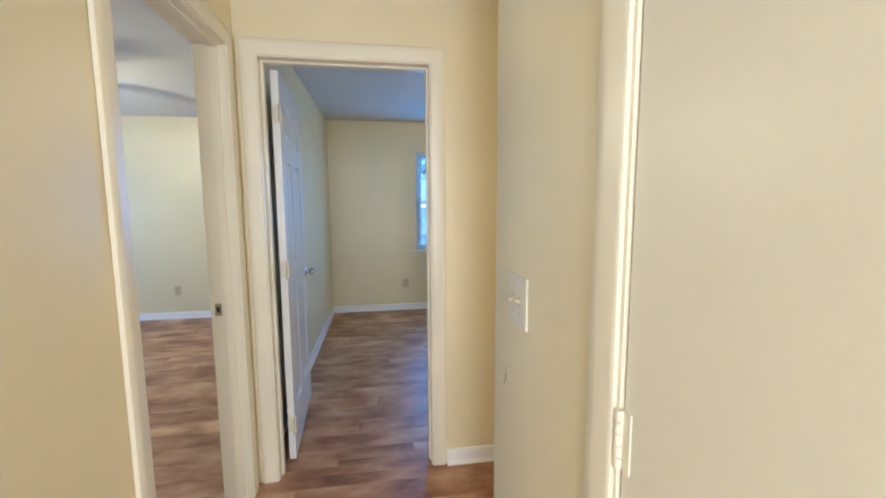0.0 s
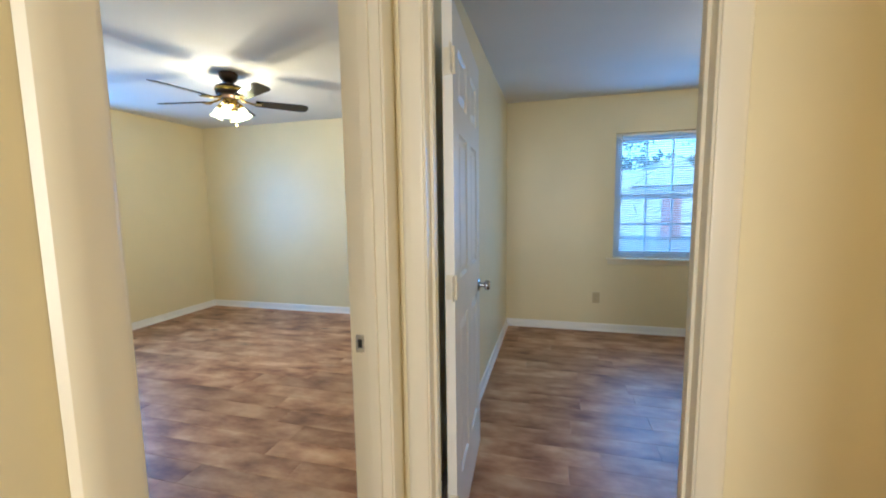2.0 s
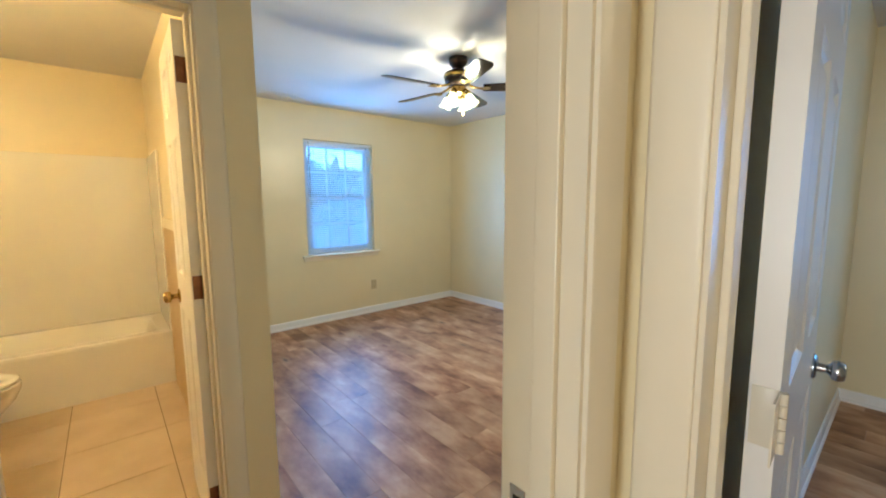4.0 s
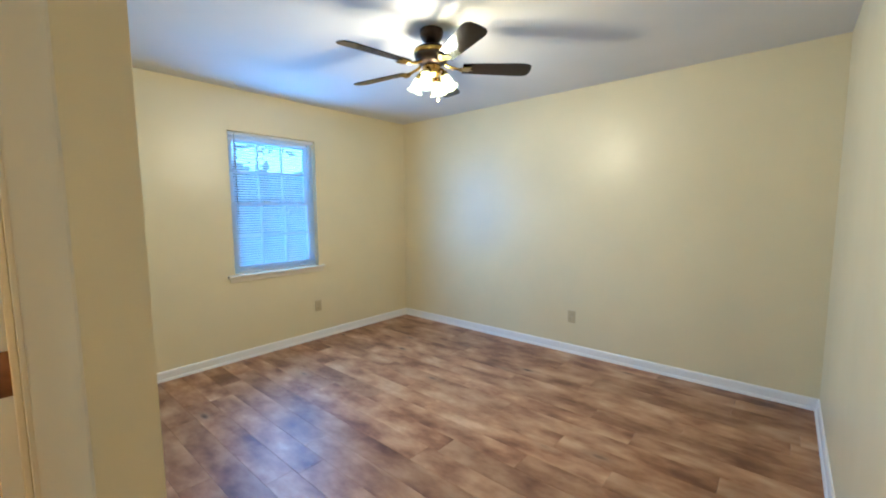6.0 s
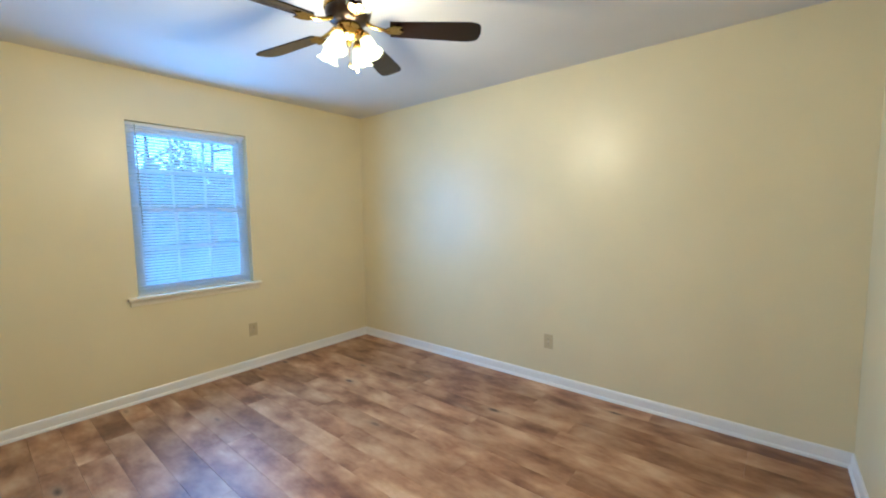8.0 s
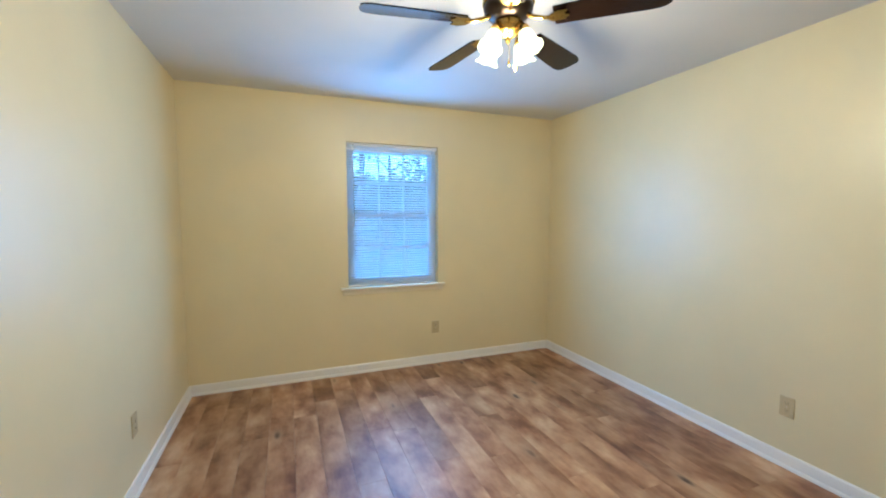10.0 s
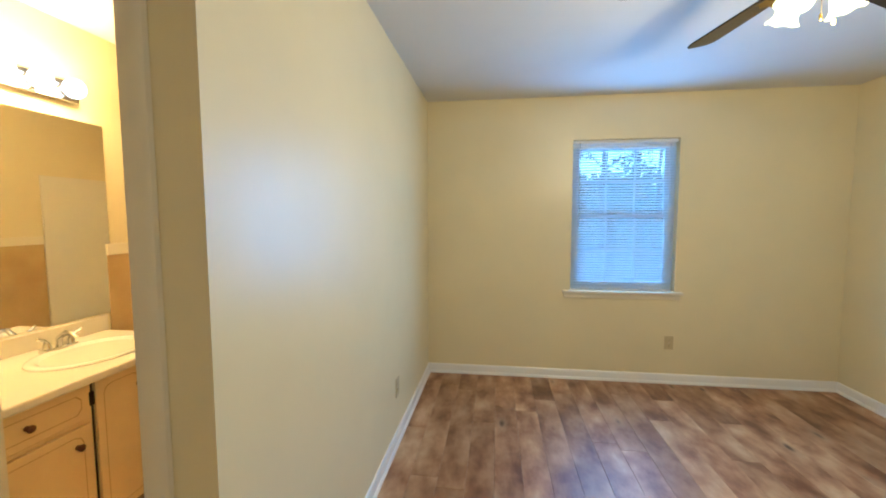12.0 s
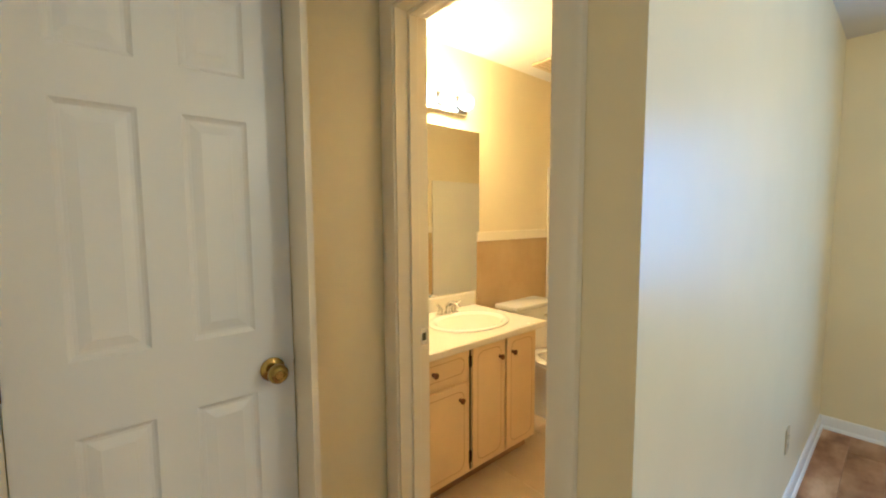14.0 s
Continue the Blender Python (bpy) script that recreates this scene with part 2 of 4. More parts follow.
def prism(bm, outline, y0, y1):
    """An x, z outline drawn out from y0 to y1."""
    a = [bm.verts.new((x, y0, z)) for x, z in outline]
    b = [bm.verts.new((x, y1, z)) for x, z in outline]
    for i in range(len(a)):
        j = (i + 1) % len(a)
        bm.faces.new((a[i], a[j], b[j], b[i]))
    bm.faces.new(a[::-1])
    bm.faces.new(b)


def mesh_of(name, bm, material, smooth=None):
    bmesh.ops.recalc_face_normals(bm, faces=bm.faces)
    me = bpy.data.meshes.new(name)
    bm.to_mesh(me)
    bm.free()
    me.materials.append(material)
    if smooth:
        me.shade_smooth()
        me.set_sharp_from_angle(angle=radians(smooth))
    return me


def part(name, bm, material, parent, label="", smooth=None):
    ob = new(name, mesh_of(name, bm, material, smooth))
    ob.parent = parent
    return tagged(ob, label)


def thing(name, m, label, category, group="", kind=""):
    ob = new(name)
    ob.matrix_basis = m
    ob.empty_display_size = 0.1
    return tagged(ob, label, category, group, kind)


def structure(name, bm, material, label, category, smooth=None):
    return tagged(new(name, mesh_of(name, bm, material, smooth)), label, category, "", "structure")


def boxes(*rows):
    bm = bmesh.new()
    for r in rows:
        box(bm, *r)
    return bm


# ---- walls, ceilings, floors ----
H = 2.42
XW, XE, YN, YS = -4.82, -0.863, 5.73, 2.375      # first bedroom
XH, XR, YE = -0.740, 0.215, 2.46                 # hall: west face, east face, end wall
XB, YC = -2.06, 1.55                             # vestibule: bathroom wall, closet wall
YB = 0.775                                       # bathroom's south wall
B2E, B2N = 2.62, 5.676                           # second bedroom
W1 = (3.62, 4.465, 0.785, 2.06)                  # windows: from, to, sill, head
W2 = (0.352, 1.215, 0.785, 2.045)
D1 = (1.585, 2.368, 2.068)                        # doorways: from, to, head
D2 = (-0.660, 0.152, 2.068)
D3 = (1.610, 2.205, 2.02)
D4 = (-1.768, -1.162, 2.04)
D5 = (0.20, 0.985, 2.06)

structure("wall_west", boxes((XW - 0.16, XW, 0.6, W1[0], 0, H), (XW - 0.16, XW, W1[1], YN + 0.16, 0, H), (XW - 0.16, XW, W1[0], W1[1], 0, W1[2]), (XW - 0.16, XW, W1[0], W1[1], W1[3], H)), WALL, "cream painted outer wall with one window", "wall")
structure("wall_north_1", boxes((XW, XE, YN, YN + 0.16, 0, H)), WALL, "plain cream painted bedroom wall", "wall")
structure("wall_north_2", boxes((XH, W2[0], B2N, B2N + 0.16, 0, H), (W2[1], B2E, B2N, B2N + 0.16, 0, H), (W2[0], W2[1], B2N, B2N + 0.16, 0, W2[2]), (W2[0], W2[1], B2N, B2N + 0.16, W2[3], H)), WALL, "cream painted outer wall with one window", "wall")
structure("wall_middle", boxes((XE, XH, -2.5, D1[0], 0, H), (XE, XH, D1[1], YN + 0.16, 0, H), (XE, XH, D1[0], D1[1], D1[2], H)), WALL, "cream painted wall with the bedroom doorway", "wall")
structure("wall_bath_north", boxes((XW, XB, YS - 0.12, YS, 0, H)), WALL, "cream painted wall between bedroom and bathroom", "wall")
structure("wall_bath_east", boxes((XB - 0.12, XB, 0.6, D3[0], 0, H), (XB - 0.12, XB, D3[1], YS - 0.12, 0, H), (XB - 0.12, XB, D3[0], D3[1], D3[2], H)), WALL, "cream painted wall with the bathroom doorway", "wall")
structure("wall_closet", boxes((XB, D4[0], YC - 0.12, YC, 0, H), (D4[1], XE, YC - 0.12, YC, 0, H), (D4[0], D4[1], YC - 0.12, YC, D4[2], H)), WALL, "cream painted wall with a closet door", "wall")
structure("wall_bath_south", boxes((XW, XE, YB - 0.12, YB, 0, H)), WALL, "cream painted bathroom wall behind the vanity", "wall")
structure("wall_hall_end", boxes((XH, D2[0], YE, YE + 0.12, 0, H), (D2[1], B2E, YE, YE + 0.12, 0, H), (D2[0], D2[1], YE, YE + 0.12, D2[2], H)), WALL, "ochre cream wall at the end of the hall", "wall")
structure("wall_hall_east", boxes((XR, XR + 0.12, -2.5, D5[0], 0, H), (XR, XR + 0.12, D5[1], 1.58, 0, H), (XR, XR + 0.12, D5[0], D5[1], D5[2], H), (XR + 0.12, 2.0, 1.46, 1.58, 0, H)), WALL, "cream painted hall wall with a flush door", "wall")
structure("wall_hall_closet", boxes((XR + 0.12, 1.0, -0.1, 0.0, 0, H), (0.9, 1.0, 0.0, 1.46, 0, H)), WALL, "plain walls of the hall closet", "wall")
structure("wall_hall_side_end", boxes((2.0, 2.12, 1.46, YE, 0, H)), WALL, "plain cream wall closing the side hall", "wall")
structure("wall_hall_back", boxes((XE, XR + 0.12, -2.62, -2.5, 0, H)), WALL, "plain cream wall behind the hall", "wall")
structure("wall_bedroom_east", boxes((B2E, B2E + 0.12, YE, B2N + 0.16, 0, H)), WALL, "plain cream bedroom wall", "wall")
structure("ceiling_1", boxes((XW - 0.16, XE + 0.06, YS - 0.06, YN + 0.16, H, H + 0.1), (XB - 0.06, XE + 0.06, YC - 0.06, YS - 0.06, H, H + 0.1)), CEIL, "white painted bedroom ceiling", "ceiling")
structure("ceiling_2", boxes((XE + 0.06, B2E + 0.12, YE + 0.06, B2N + 0.16, H, H + 0.1)), CEIL, "white painted bedroom ceiling", "ceiling")
structure("ceiling_3", boxes((XE + 0.06, 2.12, -2.62, YE + 0.06, H, H + 0.1)), CEIL, "white painted hall ceiling", "ceiling")
structure("ceiling_4", boxes((XW - 0.16, XB - 0.06, YB - 0.12, YS - 0.06, H, H + 0.1), (XB - 0.06, XE + 0.06, YB - 0.12, YC - 0.06, H, H + 0.1)), CEIL, "white painted bathroom ceiling", "ceiling")
floor = structure("floor", boxes((XB - 0.06, B2E + 0.12, -2.62, YN + 0.16, -0.12, -0.008), (XW - 0.16, XB - 0.06, YS - 0.06, YN + 0.16, -0.12, -0.008)), UNDER, "brown wood-look vinyl plank floor", "floor")
bath_floor = structure("floor_bathroom", boxes((XW - 0.16, XB - 0.06, YB - 0.12, YS - 0.06, -0.12, -0.004)), GROUT, "large beige floor tiles with brown grout", "floor")


# ---- baseboards ----
def baseboard(x0, y0, x1, y1, z0=0.0):
    """A skirting board from one end to the other; it faces left of that line."""
    length, angle = math.hypot(x1 - x0, y1 - y0), math.degrees(math.atan2(y1 - y0, x1 - x0))
    bm = bmesh.new()
    outline = [(0, 0), (0, 0.082), (0.005, 0.082), (0.010, 0.074), (0.012, 0.060), (0.013, 0.020), (0.018, 0.017), (0.022, 0.010), (0.023, 0)]
    a = [bm.verts.new((0, y, z)) for y, z in outline]
    b = [bm.verts.new((length, y, z)) for y, z in outline]
    for i in range(len(a)):
        j = (i + 1) % len(a)
        bm.faces.new((a[i], b[i], b[j], a[j]))
    bm.faces.new(a)
    bm.faces.new(b[::-1])
    ob = structure("baseboard", bm, BOARD, "white painted wooden baseboard with shoe moulding", "baseboard")
    ob.matrix_basis = pose(x0, y0, z0, 0, 0, angle)


for run in ((XE, YN, XW, YN), (XW, YN, XW, YS), (XW, YS, XB, YS), (XE, D1[1] + 0.065, XE, YN), (XB, YS, XB, D3[1] + 0.062),
            (XB + 0.0, YC, D4[0] - 0.062, YC), (D4[1] + 0.062, YC, XE, YC),
            (B2E, B2N, XH, B2N), (XH, B2N, XH, YE + 0.12), (XH, YE + 0.12, D2[0] - 0.06, YE + 0.12), (D2[1] + 0.06, YE + 0.12, B2E, YE + 0.12), (B2E, YE + 0.12, B2E, B2N),
            (2.0, YE, D2[1] + 0.062, YE), (XR + 0.12, 1.58, 2.0, 1.58), (XR, 1.58, XR + 0.12, 1.58), (XR, D5[1] + 0.062, XR, 1.58), (XR, -2.5, XR, D5[0] - 0.062), (XH, D1[0] - 0.062, XH, -2.5)):
    baseboard(*run)


# ---- doorways ----
def casing(width, height, w=0.060):
    bm = bmesh.new()
    rows = []
    for u, v in ((-0.011, 0.0012), (-0.011, 0.008), (-0.005, 0.0105), (0.016, 0.0115), (0.028, 0.0130), (w - 0.016, 0.0135), (w - 0.006, 0.0095), (w, 0.0012)):
        rows.append([bm.verts.new(p) for p in ((-u, v, 0.002), (-u, v, height + u), (width + u, v, height + u), (width + u, v, 0.002))])
    for a, b in zip(rows, rows[1:]):
        for i in range(3):
            bm.faces.new((a[i], a[i + 1], b[i + 1], b[i]))
    for i in range(3):
        bm.faces.new((rows[0][i], rows[0][i + 1], rows[-1][i + 1], rows[-1][i]))
    bm.faces.new([r[0] for r in rows])
    bm.faces.new([r[3] for r in rows][::-1])
    return bm


def doorway(name, m, width, height, depth, label, sides=(True, True), stop=0.06, strike=None):
    """Lined opening. Local x runs along it, +y out of the wall's first face, the wall lies at y -depth to 0."""
    ob = thing(name, m, label, "door frame", "", "structure")
    bm = bmesh.new()
    box(bm, 0, 0.018, -depth, 0.001, 0, height - 0.018)
    box(bm, width - 0.018, width, -depth, 0.001, 0, height - 0.018)
    box(bm, 0, width, -depth, 0.001, height - 0.018, height)
    part("jamb", bm, TRIM, ob)
    if stop is not None:
        bm = bmesh.new()
        box(bm, 0.018, 0.029, -stop - 0.034, -stop, 0, height - 0.029, 0.002)
        box(bm, width - 0.029, width - 0.018, -stop - 0.034, -stop, 0, height - 0.029, 0.002)
        box(bm, 0.018, width - 0.018, -stop - 0.034, -stop, height - 0.029, height - 0.018, 0.002)
        part("door_stop", bm, TRIM, ob)
    if sides[0]:
        part("casing", casing(width, height), TRIM, ob, smooth=25)
    if sides[1]:
        back = part("casing", casing(width, height), TRIM, ob, smooth=25)
        back.matrix_basis = pose(width, -depth, 0, 0, 0, 180)
    if strike:
        side, y, z = strike
        x0 = width - 0.020 if side else 0.018
        bm = bmesh.new()
        box(bm, x0, x0 + 0.002, y - 0.014, y + 0.014, z - 0.028, z + 0.028, 0.0006)
        plate = part("strike_plate", bm, CHROME, ob, "small metal strike plate")
        x1 = x0 - 0.0008 if side else x0 + 0.0020
        # Black patch on the solid plate, for the shade inside the latch hole.
        bm = bmesh.new()
        box(bm, x1, x1 + 0.0010, y - 0.007, y + 0.007, z - 0.013, z + 0.013)
        part("latch_hole", bm, BLACK, plate)
    return ob


doorway("door_frame_1", pose(XH, D1[1], 0, 0, 0, -90) @ pose(0, 0, 0), D1[1] - D1[0], D1[2], XH - XE, "white glossy door frame of the bedroom", (True, False), 0.030, (False, -0.092, 0.925))
doorway("door_frame_2", pose(D2[1], YE, 0, 0, 0, 180), D2[1] - D2[0], D2[2], 0.12, "white glossy door frame at the hall's end", (True, False), 0.045)
doorway("door_frame_3", pose(XB, D3[1], 0, 0, 0, -90), D3[1] - D3[0], D3[2], 0.12, "white door frame of the bathroom", (True, True), 0.045, (True, -0.100, 0.965))
doorway("door_frame_4", pose(D4[1], YC, 0, 0, 0, 180), D4[1] - D4[0], D4[2], 0.12, "white door frame of the closet", (True, False), None)
doorway("door_frame_5", pose(XR, D5[0], 0, 0, 0, 90), D5[1] - D5[0], D5[2], 0.12, "cream door frame in the hall", (True, False), None)


# ---- doors ----
def panel_face(bm, w, h, y, out, cols, rows):
    """One moulded face of a six-panel door in the plane y; out: +1 or -1."""
    xs, zs = sorted({0.0, w, *[c for p in cols for c in p]}), sorted({0.0, h, *[c for p in rows for c in p]})
    for x0, x1 in zip(xs, xs[1:]):
        for z0, z1 in zip(zs, zs[1:]):
            if (x0, x1) in cols and (z0, z1) in rows:
                rings = []
                for inset, depth in ((0, 0), (0.005, 0.0055), (0.011, 0.0095), (0.018, 0.0095), (0.040, 0.0020), (0.050, 0.0020)):
                    i = min(inset, (x1 - x0) / 2 - 0.004)
                    yy = y - out * depth
                    rings.append([bm.verts.new(p) for p in ((x0 + i, yy, z0 + i), (x1 - i, yy, z0 + i), (x1 - i, yy, z1 - i), (x0 + i, yy, z1 - i))])
                for a, b in zip(rings, rings[1:]):
                    for k in range(4):
                        bm.faces.new((a[k], a[(k + 1) % 4], b[(k + 1) % 4], b[k]))
                bm.faces.new(rings[-1])
            else:
                bm.faces.new([bm.verts.new(p) for p in ((x0, y, z0), (x1, y, z0), (x1, y, z1), (x0, y, z1))])


def knob(parent, x, z, face, out, material, label):
    bm = bmesh.new()
    prof = ((0.0325, 0.0), (0.0325, 0.004), (0.027, 0.008), (0.012, 0.010), (0.0105, 0.026), (0.014, 0.032), (0.0245, 0.038), (0.0265, 0.046), (0.0255, 0.056), (0.021, 0.062), (0.013, 0.064), (0.011, 0.061), (0.0001, 0.061))
    lathe(bm, [(r, out * d) for r, d in prof], "y", (x, face, z), 24)
    return part("knob", bm, material, parent, label, 35)


def hinge(parent, t, side, z, material, label, reach):
    """A leaf let into the hinge edge, and the barrel beside the face at y 0."""
    bm = bmesh.new()
    box(bm, -0.0022, 0.0, min(t * 0.9, 0), max(t * 0.9, 0), z - 0.044, z + 0.044, 0.0005)
    for k in range(5):
        z0 = z - 0.044 + 0.0176 * k
        lathe(bm, [(0.006, z0 + 0.0006), (0.006, z0 + 0.0170)], "z", (-0.004, side * 0.004, 0), 12)
    box(bm, -reach, -0.0045, min(t, 0) * 0.2 - 0.001, max(-t, 0) * 0.0 + 0.0015, z - 0.044, z + 0.044)
    return part("hinge", bm, material, parent, label, 40)


def six_panel(name, m, w, h, side, label, metal_knob, knob_label, hinges, hinge_label, knob_z, reach=0.019):
    """A panelled leaf. The hinge edge is at local x 0, the leaf's faces at y 0 and y -0.035 * side."""
    ob = thing(name, m, label, "door", "", "structure")
    stile, t = (0.175 * w if w < 0.66 else 0.115), -0.035 * side
    mull = 0.145 * w if w < 0.66 else stile
    pw = (w - 2 * stile - mull) / 2
    cols = [(round(stile, 4), round(stile + pw, 4)), (round(stile + pw + mull, 4), round(w - stile, 4))]
    rows = [(0.25, 0.885), (1.055, 1.602), (1.71, 1.90)]
    bm = bmesh.new()
    panel_face(bm, w, h, 0.0, side, cols, rows)
    panel_face(bm, w, h, t, -side, cols, rows)
    for (ax, ay), (bx, by) in (((w, 0), (w, t)), ((0, t), (0, 0))):
        bm.faces.new([bm.verts.new(p) for p in ((ax, ay, 0), (bx, by, 0), (bx, by, h), (ax, ay, h))])
    for z in (0, h):
        bm.faces.new([bm.verts.new(p) for p in ((0, 0, z), (w, 0, z), (w, t, z), (0, t, z))])
    part("leaf", bm, DOOR, ob)
    knob(ob, w - 0.060, knob_z, 0.0, side, metal_knob, knob_label)
    knob(ob, w - 0.060, knob_z, t, -side, metal_knob, knob_label)
    bm = bmesh.new()
    box(bm, w - 0.0005, w + 0.0015, t / 2 - 0.011, t / 2 + 0.011, knob_z - 0.028, knob_z + 0.028)
    box(bm, w + 0.0010, w + 0.011, t / 2 - 0.005, t / 2 + 0.005, knob_z - 0.008, knob_z + 0.008, 0.001)
    part("latch", bm, metal_knob, ob, "latch plate with spring bolt")
    for z in (0.20, 1.045, 1.82):
        hinge(ob, t, side, z, hinges, hinge_label, reach)
    return ob


# bedroom two: open against the side wall
six_panel("door_1", pose(D2[0] + 0.068, YE + 0.158, 0.012, 0, 0, 93.5), 0.765, 2.03, -1, "white six-panel door standing open against the wall", NICKEL, "satin nickel knob", IVORY, "paint-covered hinge", 0.915, 0.054)
# bathroom: opened inward
six_panel("door_2", pose(XB - 0.132, D3[1] - 0.022, 0.012, 0, 0, 178.5), 0.515, 1.985, -1, "white six-panel bathroom door standing open", BRASS, "polished brass knob", OLDBRASS, "brown tarnished hinge", 0.935)
# closet: closed
six_panel("door_3", pose(D4[1] - 0.0195, YC - 0.003, 0.012, 0, 0, 180), D4[1] - D4[0] - 0.039, 2.005, -1, "white six-panel closet door, closed", BRASS, "polished brass knob", OLDBRASS, "brown tarnished hinge", 0.938)

flush = thing("door_4", pose(XR + 0.004, D5[1] - 0.022, 0.012, 0, 0, -90), "cream painted flush hall door, closed", "door", "", "structure")
bm = bmesh.new()
box(bm, 0.0, D5[1] - D5[0] - 0.044, 0.0, 0.035, 0.0, 2.012, 0.002)
part("leaf", bm, FLUSH, flush)
for z in (0.20, 1.045, 1.82):
    bm = bmesh.new()
    for k in range(5):
        z0 = z - 0.044 + 0.0176 * k
        lathe(bm, [(0.0065, z0 + 0.0006), (0.0065, z0 + 0.0170)], "z", (-0.003, -0.005, 0), 12)
    box(bm, -0.020, 0.018, -0.0025, 0.0, z - 0.044, z + 0.044)
    part("hinge", bm, TRIM, flush, "paint-covered hinge", 40)


# ---- windows and blinds ----
def window(name, m, w, h, wall):
    """Double-hung window. Local x along the wall, +y into the room, z 0 at the sill."""
    ob = thing(name, m, "white double-hung window with grilles in a plastered opening", "window", "", "structure")
    bm = bmesh.new()
    box(bm, -0.06, w + 0.065, -0.055, 0.042, -0.022, 0.001, 0.004)
    part("window_sill", bm, TRIM, ob)
    bm = bmesh.new()
    box(bm, -0.045, w + 0.05, 0.001, 0.014, -0.066, -0.022, 0.003)
    part("apron", bm, TRIM, ob)
    bm = bmesh.new()
    y0, y1 = -wall + 0.01, -wall + 0.085
    for r in ((0, 0.035, 0, h), (w - 0.035, w, 0, h), (0.035, w - 0.035, 0, 0.035), (0.035, w - 0.035, h - 0.035, h)):
        box(bm, r[0], r[1], y0, y1, r[2], r[3], 0.003)
    part("window_frame", bm, VINYL, ob)
    for z0, z1, dy in ((0.035, h * 0.5 + 0.02, 0.045), (h * 0.5 - 0.02, h - 0.035, 0.015)):
        bm = bmesh.new()
        ya, yb = y0 + dy, y0 + dy + 0.028
        for r in ((0.035, 0.072, z0, z1), (w - 0.072, w - 0.035, z0, z1), (0.072, w - 0.072, z0, z0 + 0.038), (0.072, w - 0.072, z1 - 0.038, z1)):
            box(bm, r[0], r[1], ya, yb, r[2], r[3], 0.002)
        sash = part("sash", bm, VINYL, ob)
        for k in (1, 2):
            x = 0.072 + (w - 0.144) * k / 3
            bm = bmesh.new()
            box(bm, x - 0.008, x + 0.008, ya + 0.006, yb - 0.006, z0 + 0.038, z1 - 0.038)
            part("muntin", bm, VINYL, sash)
        zc = (z0 + z1) / 2
        bm = bmesh.new()
        box(bm, 0.072, w - 0.072, ya + 0.007, yb - 0.007, zc - 0.008, zc + 0.008)
        part("muntin", bm, VINYL, sash)
        bm = bmesh.new()
        box(bm, 0.070, w - 0.070, ya + 0.012, ya + 0.015, z0 + 0.036, z1 - 0.036)
        part("pane", bm, PANE, sash).visible_shadow = False
    bm = bmesh.new()
    box(bm, w / 2 - 0.03, w / 2 + 0.03, y0 + 0.073, y0 + 0.090, h * 0.5 + 0.020, h * 0.5 + 0.032, 0.002)
    part("sash_lock", bm, VINYL, ob)
    return ob


def blind(m, w, h, tilt):
    ob = thing("window_blind", m, "white mini blind hanging in the window with open slats", "window blind", "blinds at the windows")
    bm = bmesh.new()
    box(bm, 0.004, w - 0.004, -0.040, -0.006, h - 0.030, h - 0.004, 0.002)
    part("headrail", bm, VINYL, ob)
    bm = bmesh.new()
    box(bm, 0.010, w - 0.010, -0.034, -0.010, 0.004, 0.016, 0.003)
    part("bottom_rail", bm, VINYL, ob)
    n = int((h - 0.06) / 0.0222)
    bm = bmesh.new()
    t = radians(tilt)
    rows = []
    for u, c in ((-0.0125, 0.0), (-0.006, 0.0016), (0.0, 0.0021), (0.006, 0.0016), (0.0125, 0.0)):
        y, z = u * math.cos(t) - c * math.sin(t), u * math.sin(t) + c * math.cos(t)
        rows.append([bm.verts.new((x, y, z)) for x in (0.010, w - 0.010)])
    for a, b in zip(rows, rows[1:]):
        bm.faces.new((a[0], a[1], b[1], b[0]))
    bmesh.ops.solidify(bm, geom=bm.faces[:], thickness=0.0004)
    slat = mesh_of("slat", bm, SLAT)
    for k in range(n):
        s = new("slat", slat)
        s.parent = ob
        s.location = (0, -0.022, 0.026 + 0.0222 * k)
    for x in (0.12, w - 0.12):
        bm = bmesh.new()
        tube(bm, [(x, -0.0085, 0.01), (x, -0.0085, h - 0.02)], 0.0006, 6)
        tube(bm, [(x, -0.0355, 0.01), (x, -0.0355, h - 0.02)], 0.0006, 6)
        part("ladder_cord", bm, VINYL, ob)
    bm = bmesh.new()
    tube(bm, [(w - 0.06, -0.002, h - 0.02), (w - 0.062, 0.002, h * 0.72), (w - 0.064, 0.002, h * 0.42)], 0.0035, 8)
    part("wand", bm, NICKEL, ob, "clear plastic tilt wand")
    return ob


M1 = pose(XW, W1[1], W1[2], 0, 0, -90)
window("window_1", M1, W1[1] - W1[0], W1[3] - W1[2], 0.16)
blind(M1 @ pose(0, -0.018, 0), W1[1] - W1[0], W1[3] - W1[2], -40)
M2 = pose(W2[1], B2N, W2[2], 0, 0, 180)
window("window_2", M2, W2[1] - W2[0], W2[3] - W2[2], 0.16)
blind(M2 @ pose(0, -0.018, 0), W2[1] - W2[0], W2[3] - W2[2], -34)


